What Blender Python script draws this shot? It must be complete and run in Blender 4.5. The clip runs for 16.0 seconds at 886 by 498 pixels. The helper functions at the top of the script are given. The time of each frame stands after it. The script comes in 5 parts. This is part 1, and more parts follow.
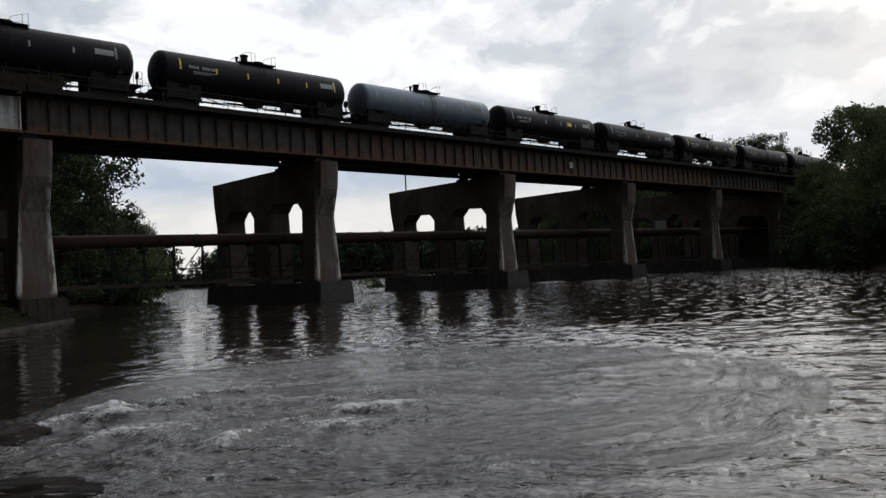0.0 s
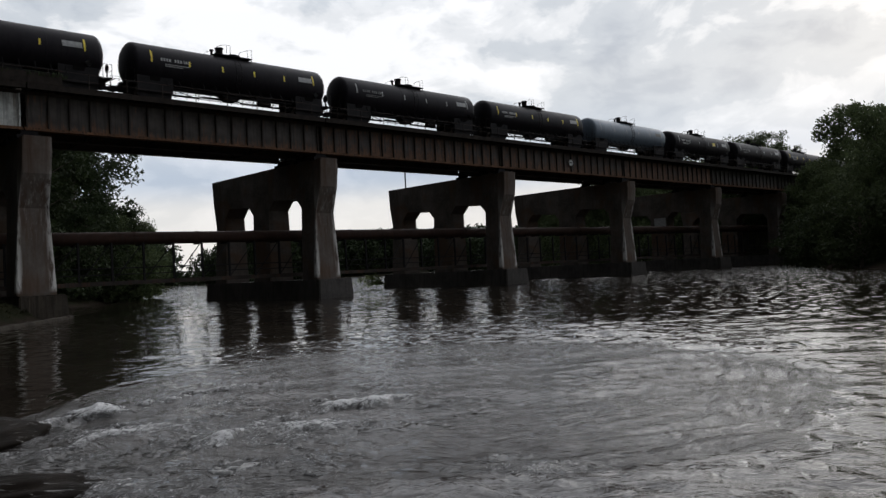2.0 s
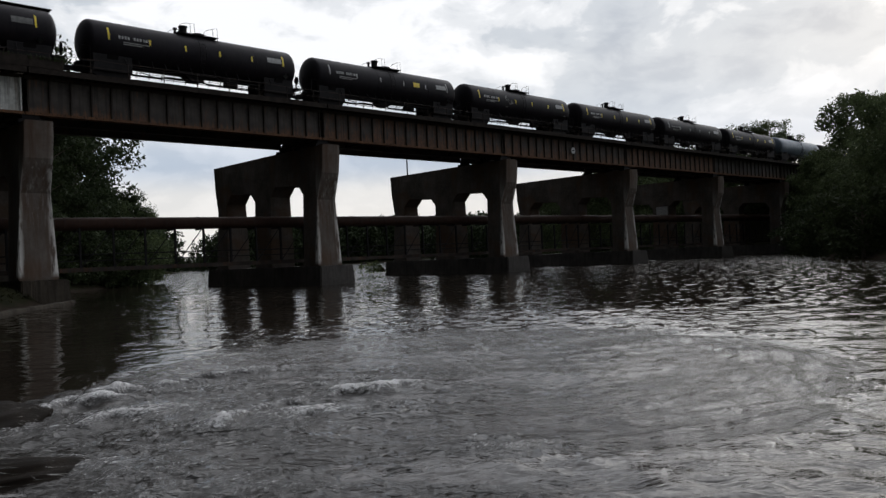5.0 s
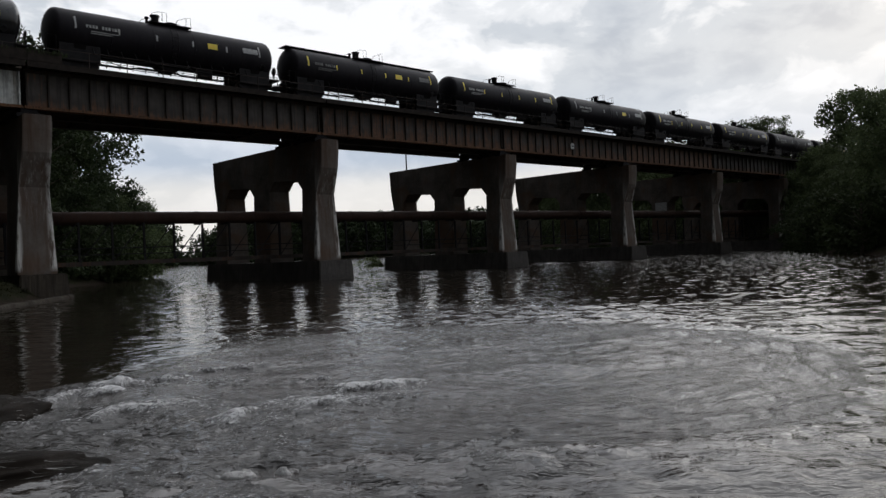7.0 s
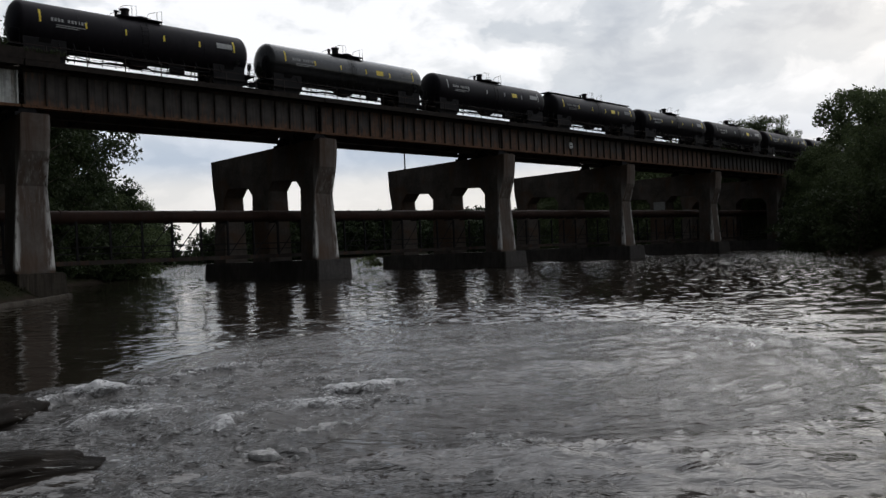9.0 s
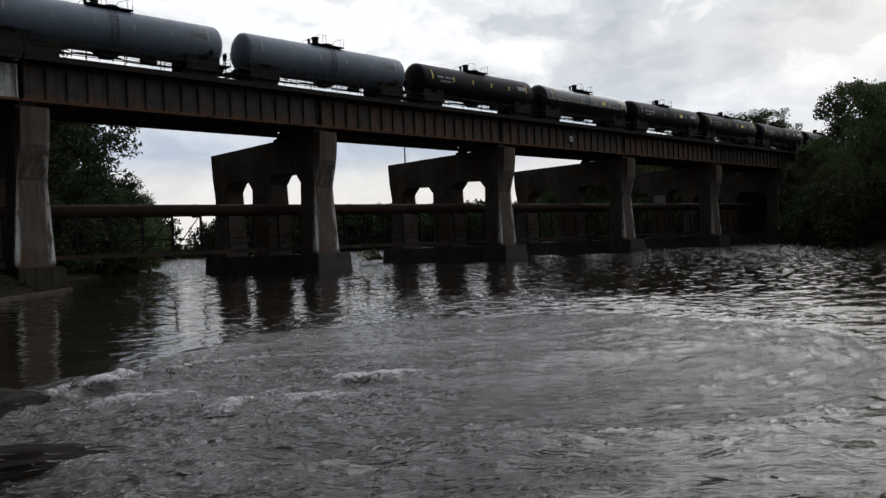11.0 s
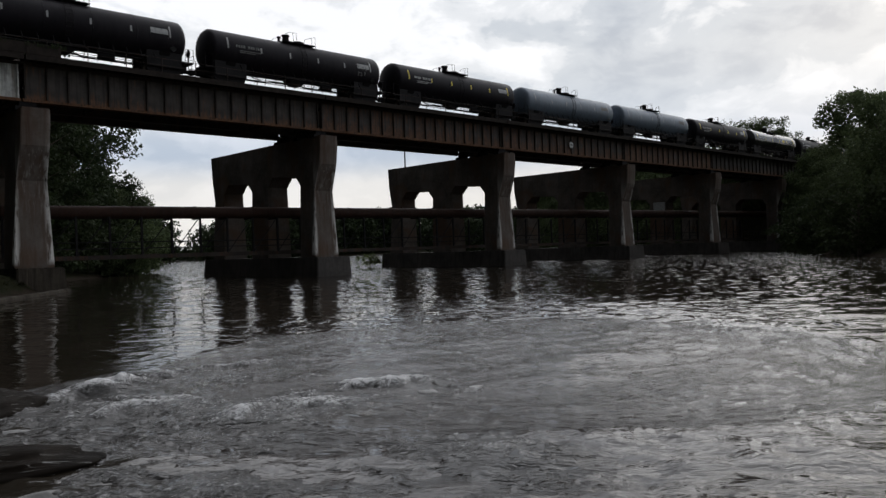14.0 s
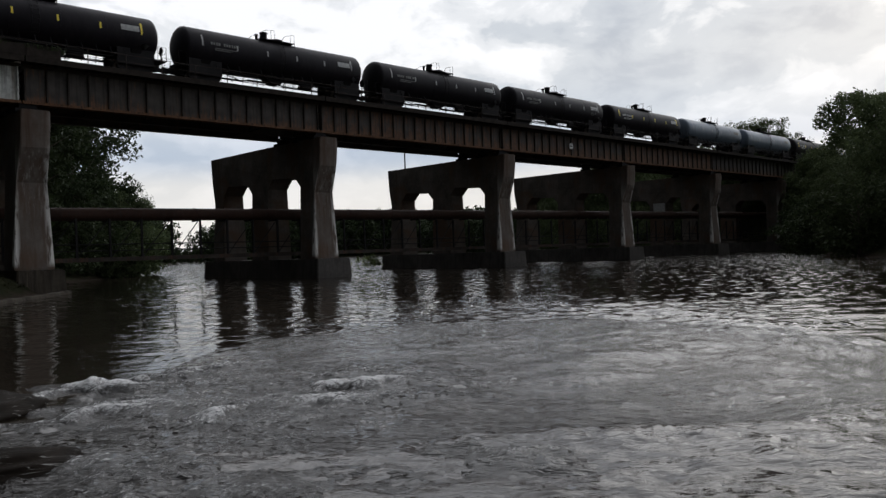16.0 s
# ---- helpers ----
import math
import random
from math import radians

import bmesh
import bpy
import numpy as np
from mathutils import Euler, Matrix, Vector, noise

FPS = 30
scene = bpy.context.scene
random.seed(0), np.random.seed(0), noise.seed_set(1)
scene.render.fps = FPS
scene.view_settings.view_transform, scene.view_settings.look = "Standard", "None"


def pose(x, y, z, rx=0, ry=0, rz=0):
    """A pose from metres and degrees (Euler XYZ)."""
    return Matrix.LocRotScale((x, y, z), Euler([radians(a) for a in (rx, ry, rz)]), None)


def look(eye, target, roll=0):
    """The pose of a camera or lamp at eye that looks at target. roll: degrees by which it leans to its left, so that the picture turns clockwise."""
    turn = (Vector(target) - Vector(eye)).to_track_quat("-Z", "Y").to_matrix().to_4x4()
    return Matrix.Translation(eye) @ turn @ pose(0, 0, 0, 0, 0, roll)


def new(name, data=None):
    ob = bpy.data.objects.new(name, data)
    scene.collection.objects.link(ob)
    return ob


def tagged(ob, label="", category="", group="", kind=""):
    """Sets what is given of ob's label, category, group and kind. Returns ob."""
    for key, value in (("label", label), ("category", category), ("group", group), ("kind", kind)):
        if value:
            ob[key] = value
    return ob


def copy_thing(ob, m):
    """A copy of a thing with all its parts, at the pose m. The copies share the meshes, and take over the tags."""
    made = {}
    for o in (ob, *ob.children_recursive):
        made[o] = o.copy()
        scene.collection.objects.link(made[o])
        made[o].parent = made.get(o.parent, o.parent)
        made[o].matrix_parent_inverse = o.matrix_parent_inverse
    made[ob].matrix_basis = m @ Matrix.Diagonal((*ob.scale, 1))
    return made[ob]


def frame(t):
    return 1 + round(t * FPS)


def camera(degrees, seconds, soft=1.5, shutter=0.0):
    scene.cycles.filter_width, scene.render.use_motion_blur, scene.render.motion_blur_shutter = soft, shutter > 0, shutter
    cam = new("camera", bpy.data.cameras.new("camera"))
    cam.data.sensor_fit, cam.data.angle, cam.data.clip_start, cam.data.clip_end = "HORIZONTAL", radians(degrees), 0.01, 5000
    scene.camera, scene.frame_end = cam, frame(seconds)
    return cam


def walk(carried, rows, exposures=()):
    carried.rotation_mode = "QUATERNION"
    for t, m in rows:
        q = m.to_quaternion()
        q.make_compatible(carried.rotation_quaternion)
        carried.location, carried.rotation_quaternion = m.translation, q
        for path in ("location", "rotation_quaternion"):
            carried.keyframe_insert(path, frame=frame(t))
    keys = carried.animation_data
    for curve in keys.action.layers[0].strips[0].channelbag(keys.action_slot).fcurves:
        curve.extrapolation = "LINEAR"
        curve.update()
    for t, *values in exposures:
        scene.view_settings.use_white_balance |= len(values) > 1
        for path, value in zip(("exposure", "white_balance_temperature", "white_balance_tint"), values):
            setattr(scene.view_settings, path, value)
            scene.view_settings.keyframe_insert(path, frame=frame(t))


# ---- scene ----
# A river with a high railway bridge; a train of tank cars crosses it.
# x runs along the bridge, y across the river away from the bank, z up from the water level.
EYE = Vector((0.0, 0.0, 1.86))
cam = camera(59.93, 16.0, soft=1.42, shutter=0.12)
# seconds, heading from the x axis, tilt, lean
PATH = [
    (0.0, 46.495, 1.688, -2.987),
    (0.5, 46.438, 1.658, -2.993),
    (1.0, 46.436, 1.658, -2.902),
    (1.5, 46.421, 1.588, -2.910),
    (2.0, 46.469, 1.497, -2.896),
    (2.5, 46.543, 1.399, -2.829),
    (3.0, 46.597, 1.255, -2.793),
    (3.5, 46.621, 1.102, -2.684),
    (4.0, 46.654, 0.918, -2.650),
    (6.5, 46.560, 0.207, -2.446),
    (7.0, 46.556, 0.197, -2.399),
    (7.5, 46.487, 0.172, -2.348),
    (8.0, 46.470, 0.164, -2.387),
    (8.5, 46.437, 0.178, -2.338),
    (9.0, 46.438, 0.136, -2.356),
    (11.5, 46.478, -0.448, -2.398),
    (12.0, 46.434, -0.483, -2.324),
    (12.5, 46.430, -0.354, -2.175),
    (13.0, 46.420, -0.222, -2.041),
    (13.5, 46.412, -0.080, -1.905),
    (14.0, 46.402, 0.007, -1.840),
    (14.5, 46.424, 0.085, -1.797),
    (15.0, 46.432, 0.111, -1.795),
    (15.5, 46.456, 0.120, -1.900),
    (16.0, 46.403, 0.114, -1.925),
]


def heading(yaw, tilt, lean):
    a, b = radians(yaw), radians(tilt)
    way = Vector((math.cos(b) * math.cos(a), math.cos(b) * math.sin(a), math.sin(b)))
    return look(EYE, EYE + way, lean)


# ------------------------------------------------------------------ sky and light
SUN_AZ, SUN_EL = 12.0, 21.0          # degrees from the x axis, and up
sun_way = Vector((math.cos(radians(SUN_EL)) * math.cos(radians(SUN_AZ)),
                  math.cos(radians(SUN_EL)) * math.sin(radians(SUN_AZ)), math.sin(radians(SUN_EL))))


class Nodes:
    """A short way to write node trees."""

    def __init__(self, tree):
        self.tree = tree
        tree.nodes.clear()

    def put(self, kind, sockets=()):
        n = self.tree.nodes.new(kind)
        self.fill(n, sockets)
        return n

    def fill(self, n, sockets):
        for k, v in dict(sockets).items():
            if isinstance(v, bpy.types.NodeSocket):
                self.tree.links.new(v, n.inputs[k])
            else:
                n.inputs[k].default_value = v

    def math(self, op, a, b=0.0, c=0.0):
        n = self.put("ShaderNodeMath", {0: a, 1: b, 2: c})
        n.operation = op
        return n.outputs[0]

    def mix(self, fac, a, b, blend="MIX"):
        n = self.tree.nodes.new("ShaderNodeMix")
        n.data_type, n.blend_type = "RGBA", blend
        self.fill(n, {0: fac, 6: a, 7: b})
        return n.outputs[2]

    def noise(self, vec, scale, detail=4.0, rough=0.55, distort=0.0):
        return self.put("ShaderNodeTexNoise", {"Vector": vec, "Scale": scale, "Detail": detail, "Roughness": rough,
                                               "Distortion": distort}).outputs["Fac"]

    def ramp(self, fac, stops, smooth=False):
        n = self.put("ShaderNodeValToRGB", {0: fac})
        n.color_ramp.interpolation = "EASE" if smooth else "LINEAR"
        while len(n.color_ramp.elements) < len(stops):
            n.color_ramp.elements.new(0.5)
        for e, (p, c) in zip(n.color_ramp.elements, stops):
            e.position, e.color = p, (*c, 1) if len(c) == 3 else c
        return n.outputs[0]

    def scaled(self, vec, s):
        return self.put("ShaderNodeMapping", {0: vec, 3: s}).outputs[0]


def grey(v):
    return (v, v, v)


# thick (-) and thin (+) places of the cloud layer: direction, width, strength
CLOUDS = [((0.827, 0.506, 0.244), 0.09, -0.04), ((0.866, 0.441, 0.235), 0.08, 0.055), ((0.902, 0.362, 0.235), 0.09, -0.03), ((0.9, 0.402, 0.17), 0.09, 0.045),
          ((0.931, 0.304, 0.2), 0.1, -0.02), ((0.724, 0.624, 0.292), 0.16, 0.02), ((0.786, 0.591, 0.182), 0.08, -0.025)]


def make_world():
    world = bpy.data.worlds.new("overcast_sky")
    scene.world = world
    world.use_nodes = True
    n = Nodes(world.node_tree)
    way = n.put("ShaderNodeTexCoord").outputs["Generated"]
    sep = n.put("ShaderNodeSeparateXYZ", {0: way}).outputs
    up = n.math("MAXIMUM", sep[2], 0.0)
    # cloud layer seen in perspective
    flat = n.math("ADD", up, 0.16)
    plane = n.put("ShaderNodeCombineXYZ", {0: n.math("DIVIDE", sep[0], flat), 1: n.math("DIVIDE", sep[1], flat), 2: 0.3}).outputs[0]
    big = n.noise(n.put("ShaderNodeMapping", {0: plane, 1: (3.1, 1.7, 0), 3: (0.75, 0.75, 1)}).outputs[0], 1.1, 4, 0.5, 0.5)
    puffs = n.noise(n.put("ShaderNodeMapping", {0: way, 1: (5.2, 1.1, 2.4), 3: (1, 1, 1.7)}).outputs[0], 5.6, 6, 0.52, 0.3)
    small = n.noise(n.put("ShaderNodeMapping", {0: way, 1: (4.1, 0.6, 1.4), 3: (1, 1, 2.0)}).outputs[0], 12.0, 5, 0.55, 0.4)
    both = n.math("ADD", n.math("MULTIPLY", big, 0.28), n.math("ADD", n.math("MULTIPLY", puffs, 0.42), n.math("MULTIPLY", small, 0.3)))
    # thinner and whiter away to the left
    left = n.put("ShaderNodeVectorMath", {0: way, 1: (0.2, 0.92, 0.33)})
    left.operation = "DOT_PRODUCT"
    both = n.math("ADD", both, n.math("MULTIPLY", n.math("MAXIMUM", n.math("SUBTRACT", left.outputs["Value"], 0.72), 0.0), 0.22))
    # a thicker bank of cloud up to the right
    bank = n.put("ShaderNodeVectorMath", {0: way, 1: (0.915, 0.305, 0.262)})
    bank.operation = "DOT_PRODUCT"
    both = n.math("SUBTRACT", both, n.math("MULTIPLY", n.math("MAXIMUM", n.math("SUBTRACT", bank.outputs["Value"], 0.965), 0.0), 1.0))
    # thick and thin places in the cloud layer, with torn edges
    torn = n.put("ShaderNodeVectorMath", {0: n.put("ShaderNodeTexNoise", {"Vector": way, "Scale": 9.0, "Detail": 5.0, "Roughness": 0.6}).outputs["Color"], 1: (0.5, 0.5, 0.5)})
    torn.operation = "SUBTRACT"
    small_way = n.put("ShaderNodeVectorMath", {0: torn.outputs[0], 3: 0.12})
    small_way.operation = "SCALE"
    ragged = n.put("ShaderNodeVectorMath", {0: way, 1: small_way.outputs[0]})
    ragged.operation = "ADD"
    for where, wide, gain in CLOUDS:
        near = n.put("ShaderNodeVectorMath", {0: ragged.outputs[0], 1: where})
        near.operation = "DISTANCE"
        both = n.math("MULTIPLY_ADD", n.math("MAXIMUM", n.math("SUBTRACT", 1.0, n.math("DIVIDE", near.outputs["Value"], wide)), 0.0), gain, both)
    cloud = n.ramp(both, [(0.37, (0.5, 0.55, 0.63)), (0.465, (0.67, 0.715, 0.775)), (0.508, (0.88, 0.905, 0.945)), (0.56, (1.09, 1.1, 1.13))], True)
    # a pale warm band low down and a blue-grey layer over it
    low = n.ramp(up, [(0.0, (0.92, 0.89, 0.84)), (0.085, (0.90, 0.88, 0.86)), (0.125, (0.46, 0.56, 0.72)), (0.17, (0.60, 0.68, 0.80)), (0.25, (1.0, 1.0, 1.0))], True)
    cloud = n.mix(n.ramp(up, [(0.05, grey(0.8)), (0.14, grey(0.6)), (0.2, grey(0.25)), (0.27, grey(0.0))]), cloud, low)
    # brighter towards the hidden sun, dim away from it
    dots = n.put("ShaderNodeVectorMath", {0: way, 1: sun_way})
    dots.operation = "DOT_PRODUCT"
    dot = dots.outputs["Value"]
    glow = n.ramp(n.math("MULTIPLY_ADD", dot, 0.5, 0.5), [(0.0, grey(0.1)), (0.3, grey(0.125)), (0.48, grey(0.16)), (0.57, grey(0.21)), (0.65, grey(0.48)), (0.72, grey(0.96)), (0.9, grey(0.94)), (1.0, grey(0.97))], True)
    lit = n.mix(1.0, cloud, glow, "MULTIPLY")
    # the cloud is thinner and brightest above the hidden sun
    thin = n.math("MULTIPLY", n.ramp(up, [(0.32, grey(0)), (0.5, grey(1.0))]), n.math("MAXIMUM", n.math("MULTIPLY_ADD", dot, 2.6, -1.05), 0.0))
    lit = n.mix(n.math("MINIMUM", thin, 1.0), lit, n.mix(1.0, lit, (2.02, 2.0, 2.01, 1), "MULTIPLY"))
    air = n.put("ShaderNodeTexSky")
    air.sky_type, air.sun_disc = "NISHITA", False
    air.sun_elevation, air.sun_rotation, air.air_density, air.dust_density = radians(SUN_EL), radians(90 - SUN_AZ), 1.2, 2.0
    sky = air.outputs[0]
    blue = n.mix(1.0, sky, (0.09, 0.09, 0.09, 1), "MULTIPLY")
    whole = n.mix(0.94, blue, lit)
    bg = n.put("ShaderNodeBackground", {0: whole, 1: 1.0})
    n.put("ShaderNodeOutputWorld", {0: bg.outputs[0]})


make_world()
lamp = bpy.data.lights.new("sun", "SUN")
lamp.energy, lamp.angle, lamp.color = 0.32, radians(45), (1.0, 0.96, 0.9)
sun = new("sun", lamp)
sun.matrix_basis = look(sun_way * 200, (0, 0, 0))


# ------------------------------------------------------------------ materials
def surface(name, build, **settings):
    """A procedural material: build(n, where) gives colour, roughness, bump height, bump depth."""
    m = bpy.data.materials.new(name)
    m.use_nodes = True
    n = Nodes(m.node_tree)
    where = n.put("ShaderNodeTexCoord").outputs["Object"]
    colour, rough, height, depth = build(n, where)
    sockets = {"Base Color": colour, "Roughness": rough}
    sockets.update(settings)
    if height is not None:
        sockets["Normal"] = n.put("ShaderNodeBump", {"Height": height, "Distance": depth, "Strength": 1.0}).outputs[0]
    elif depth:
        sockets["Normal"] = depth
    shader = n.put("ShaderNodeBsdfPrincipled", sockets)
    n.put("ShaderNodeOutputMaterial", {0: shader.outputs[0]})
    return m


def mottled(a, b, scale, stretch=(1, 1, 1), rough=(0.6, 0.85), bump=0.004, streak=None, runs=0.6):
    """Two tones by noise at two scales; streak: a third tone in runs down the surface."""
    def build(n, where):
        v = n.scaled(where, stretch)
        coarse, fine = n.noise(v, scale, 5, 0.6), n.noise(v, scale * 9, 4, 0.6)
        f = n.math("ADD", n.math("MULTIPLY", coarse, 0.7), n.math("MULTIPLY", fine, 0.3))
        c = n.ramp(f, [(0.34, a), (0.66, b)])
        if streak:
            run = n.noise(n.scaled(where, (1, 1, 0.07)), 2.6, 5, 0.65)
            c = n.mix(n.math("MULTIPLY", n.ramp(run, [(0.5, grey(0)), (0.68, grey(1))]), streak[1]), c, (*streak[0], 1))
            thin = n.noise(n.scaled(where, (1, 1, 0.045)), 7.5, 3, 0.6)
            c = n.mix(n.math("MULTIPLY", n.ramp(thin, [(0.48, grey(0)), (0.66, grey(1))]), runs), c, (0.02, 0.017, 0.015, 1))
        r = n.math("MULTIPLY_ADD", fine, rough[1] - rough[0], rough[0])
        return c, r, fine, bump
    return build


stained = mottled((0.058, 0.05, 0.044), (0.15, 0.13, 0.115), 0.5, rough=(0.75, 0.95), bump=0.012, streak=((0.085, 0.062, 0.046), 0.6), runs=0.1)


def cast_concrete(n, where):
    """Stained concrete with the lines of its casting boards, brown runs and a near end painted as lit."""
    c, r, h, d = stained(n, where)
    z = n.put("ShaderNodeSeparateXYZ", {0: where}).outputs[2]
    wob = n.math("MULTIPLY_ADD", n.noise(where, 1.5, 3), 0.08, 0.0)
    line = n.math("FRACT", n.math("DIVIDE", n.math("ADD", z, wob), 1.22))
    joint = n.ramp(line, [(0.0, grey(0.5)), (0.01, grey(0.5)), (0.025, grey(0)), (1.0, grey(0))])
    c = n.mix(n.math("MULTIPLY", joint, 0.07), c, (0.05, 0.043, 0.036, 1))
    blotch = n.ramp(n.noise(where, 0.33, 5, 0.6, 0.4), [(0.5, grey(0)), (0.64, grey(1))])
    c = n.mix(n.math("MULTIPLY", blotch, 0.75), c, (0.10, 0.06, 0.038, 1))
    # white lime washed out along both edges of the near end
    xyz = n.put("ShaderNodeSeparateXYZ", {0: where}).outputs
    rim = n.ramp(n.math("ABSOLUTE", xyz[0]), [(0.68, grey(0)), (0.98, grey(1))])
    end = n.math("MULTIPLY", n.ramp(n.math("SUBTRACT", xyz[1], 51.0), [(0.72, grey(1)), (0.9, grey(0))]), n.ramp(n.math("MULTIPLY", xyz[2], 0.1), [(0.155, grey(0)), (0.17, grey(1))]))
    # near end mixed lighter than the flanks, as if light fell on it
    c = n.mix(n.math("MULTIPLY", end, 0.32), c, n.ramp(n.noise(n.scaled(where, (1, 1, 0.2)), 1.3, 5, 0.6), [(0.35, (0.1, 0.064, 0.044)), (0.65, (0.215, 0.185, 0.162))]))
    runs = n.ramp(n.noise(n.scaled(where, (2.0, 2.0, 0.14)), 1.0, 3, 0.5, 0.4), [(0.44, grey(0)), (0.62, grey(1))])
    c = n.mix(n.math("MULTIPLY", n.math("MULTIPLY", runs, end), 0.7), c, (0.075, 0.042, 0.028, 1))
    wash = n.ramp(n.noise(n.scaled(where, (1.6, 1.6, 0.3)), 2.4, 6, 0.7, 0.3), [(0.39, grey(0)), (0.52, grey(0.95))])
    blooms = n.ramp(n.noise(n.scaled(where, (3, 3, 0.25)), 1.9, 6, 0.7, 0.3), [(0.54, grey(0)), (0.7, grey(0.4))])
    band = n.ramp(n.math("MULTIPLY", xyz[2], 0.1), [(0.45, grey(0)), (0.6, grey(1)), (0.84, grey(1)), (0.92, grey(0))])
    c = n.mix(n.math("MULTIPLY", n.math("MULTIPLY", blooms, band), end), c, (0.6, 0.58, 0.55, 1))
    rim = n.math("MULTIPLY", rim, n.ramp(n.math("MULTIPLY", xyz[2], 0.1), [(0.16, grey(0)), (0.2, grey(1)), (0.8, grey(1)), (0.95, grey(0.2))]))
    c = n.mix(n.math("MULTIPLY", n.math("MULTIPLY", rim, end), wash), c, (0.72, 0.70, 0.67, 1))
    return c, r, n.math("SUBTRACT", h, n.math("MULTIPLY", joint, 0.4)), d


concrete = surface("concrete", cast_concrete, **{"Specular IOR Level": 0.15})
pale_concrete = surface("pale_concrete", mottled((0.03, 0.025, 0.02), (0.065, 0.056, 0.045), 0.9, rough=(0.75, 0.95), bump=0.01, streak=((0.1, 0.08, 0.06), 0.6)), **{"Specular IOR Level": 0.1})
wet_concrete = surface("wet_concrete", mottled((0.036, 0.032, 0.03), (0.095, 0.085, 0.078), 0.6, rough=(0.5, 0.8), bump=0.012, streak=((0.03, 0.03, 0.022), 0.6), runs=0.3), **{"Specular IOR Level": 0.25})
steel_old = surface("weathered_steel", mottled((0.024, 0.019, 0.017), (0.070, 0.058, 0.050), 0.7, rough=(0.6, 0.85), streak=((0.105, 0.048, 0.026), 0.6), runs=0.3), **{"Specular IOR Level": 0.15})
steel_rust = surface("rusty_steel", mottled((0.11, 0.055, 0.032), (0.21, 0.105, 0.055), 0.9, rough=(0.7, 0.9), streak=((0.06, 0.045, 0.04), 0.7)), **{"Specular IOR Level": 0.2})
steel_pale = surface("faded_grey_paint", mottled((0.3, 0.3, 0.285), (0.74, 0.75, 0.72), 1.6, rough=(0.6, 0.8), streak=((0.14, 0.095, 0.06), 0.8), runs=0.4))


def panel_steel(name, rusty):
    """Web plates: each one has its own share of rust, in runs from the top."""
    def build(n, where):
        own = n.put("ShaderNodeObjectInfo").outputs["Random"]
        base = n.ramp(n.noise(where, 0.9, 5, 0.6), [(0.32, (0.026, 0.021, 0.018)), (0.68, (0.078, 0.066, 0.058))])
        far = n.put("ShaderNodeVectorMath", {0: where, 1: n.put("ShaderNodeCombineXYZ", {0: n.math("MULTIPLY", own, 50.0)}).outputs[0]})
        far.operation = "ADD"
        v = far.outputs[0]
        runs = n.noise(n.scaled(v, (1, 1, 0.16)), 4.2, 6, 0.7)
        z = n.put("ShaderNodeSeparateXYZ", {0: where}).outputs[2]
        foot = n.ramp(n.math("MULTIPLY_ADD", z, 0.4, -4.7), [(0.0, grey(0.32)), (0.25, grey(0.1)), (0.5, grey(0.0)), (1.0, grey(0.02))])
        amount = n.math("ADD", n.math("MULTIPLY_ADD", n.math("SUBTRACT", own, 0.5), 0.1, rusty), n.math("ADD", foot, n.math("MULTIPLY_ADD", n.noise(where, 0.22, 2), 0.4, -0.22)))
        rust = n.ramp(n.math("ADD", runs, amount), [(0.5, grey(0)), (0.66, grey(1))])
        tone = n.ramp(n.noise(v, 3.0, 4, 0.6), [(0.3, (0.085, 0.036, 0.018)), (0.7, (0.19, 0.09, 0.042))])
        c = n.mix(n.math("MULTIPLY", rust, 0.85), base, tone)
        dark = n.ramp(n.noise(n.scaled(v, (1, 1, 0.05)), 6.0, 3, 0.6), [(0.5, grey(0)), (0.66, grey(1))])
        c = n.mix(n.math("MULTIPLY", dark, 0.6), c, (0.016, 0.013, 0.012, 1))
        return c, 0.75, n.noise(where, 8.0, 4), 0.004
    return surface(name, build)


panel_dark = panel_steel("web_plate_dark", -0.07)
panel_rusty = panel_steel("web_plate_rusty", 0.065)
panel_orange = panel_steel("web_plate_orange", 0.16)
steel_black = surface("black_steel", mottled((0.012, 0.011, 0.012), (0.026, 0.024, 0.025), 1.5, rough=(0.6, 0.8)), **{"Specular IOR Level": 0.1})
rail_steel = surface("rail_steel", mottled((0.10, 0.075, 0.06), (0.2, 0.17, 0.15), 2.0, rough=(0.35, 0.6)), Metallic=0.7)
timber = surface("tarred_timber", mottled((0.018, 0.015, 0.014), (0.048, 0.039, 0.033), 1.8, (1, 5, 1), rough=(0.8, 0.95)), **{"Specular IOR Level": 0.1})
tank_black = surface("black_tank_paint", mottled((0.009, 0.0075, 0.0105), (0.018, 0.0155, 0.0195), 0.45, rough=(0.4, 0.6), bump=0.001, streak=((0.024, 0.02, 0.022), 0.5), runs=0.15), **{"Specular IOR Level": 0.12})
tank_gloss = surface("glossy_black_tank_paint", mottled((0.012, 0.012, 0.013), (0.026, 0.026, 0.028), 0.4, rough=(0.1, 0.2), bump=0.0006, streak=((0.04, 0.036, 0.032), 0.4), runs=0.15))
tank_grey = surface("blue_grey_tank_paint", mottled((0.115, 0.15, 0.195), (0.16, 0.2, 0.255), 0.4, rough=(0.35, 0.55), bump=0.001, streak=((0.09, 0.085, 0.08), 0.3), runs=0.12))
yellow = surface("yellow_marking", mottled((0.78, 0.55, 0.03), (0.92, 0.72, 0.05), 3.0, rough=(0.35, 0.5), bump=0.0))
white_mark = surface("white_marking", mottled((0.2, 0.2, 0.2), (0.42, 0.42, 0.41), 4.0, rough=(0.4, 0.6), bump=0.0))
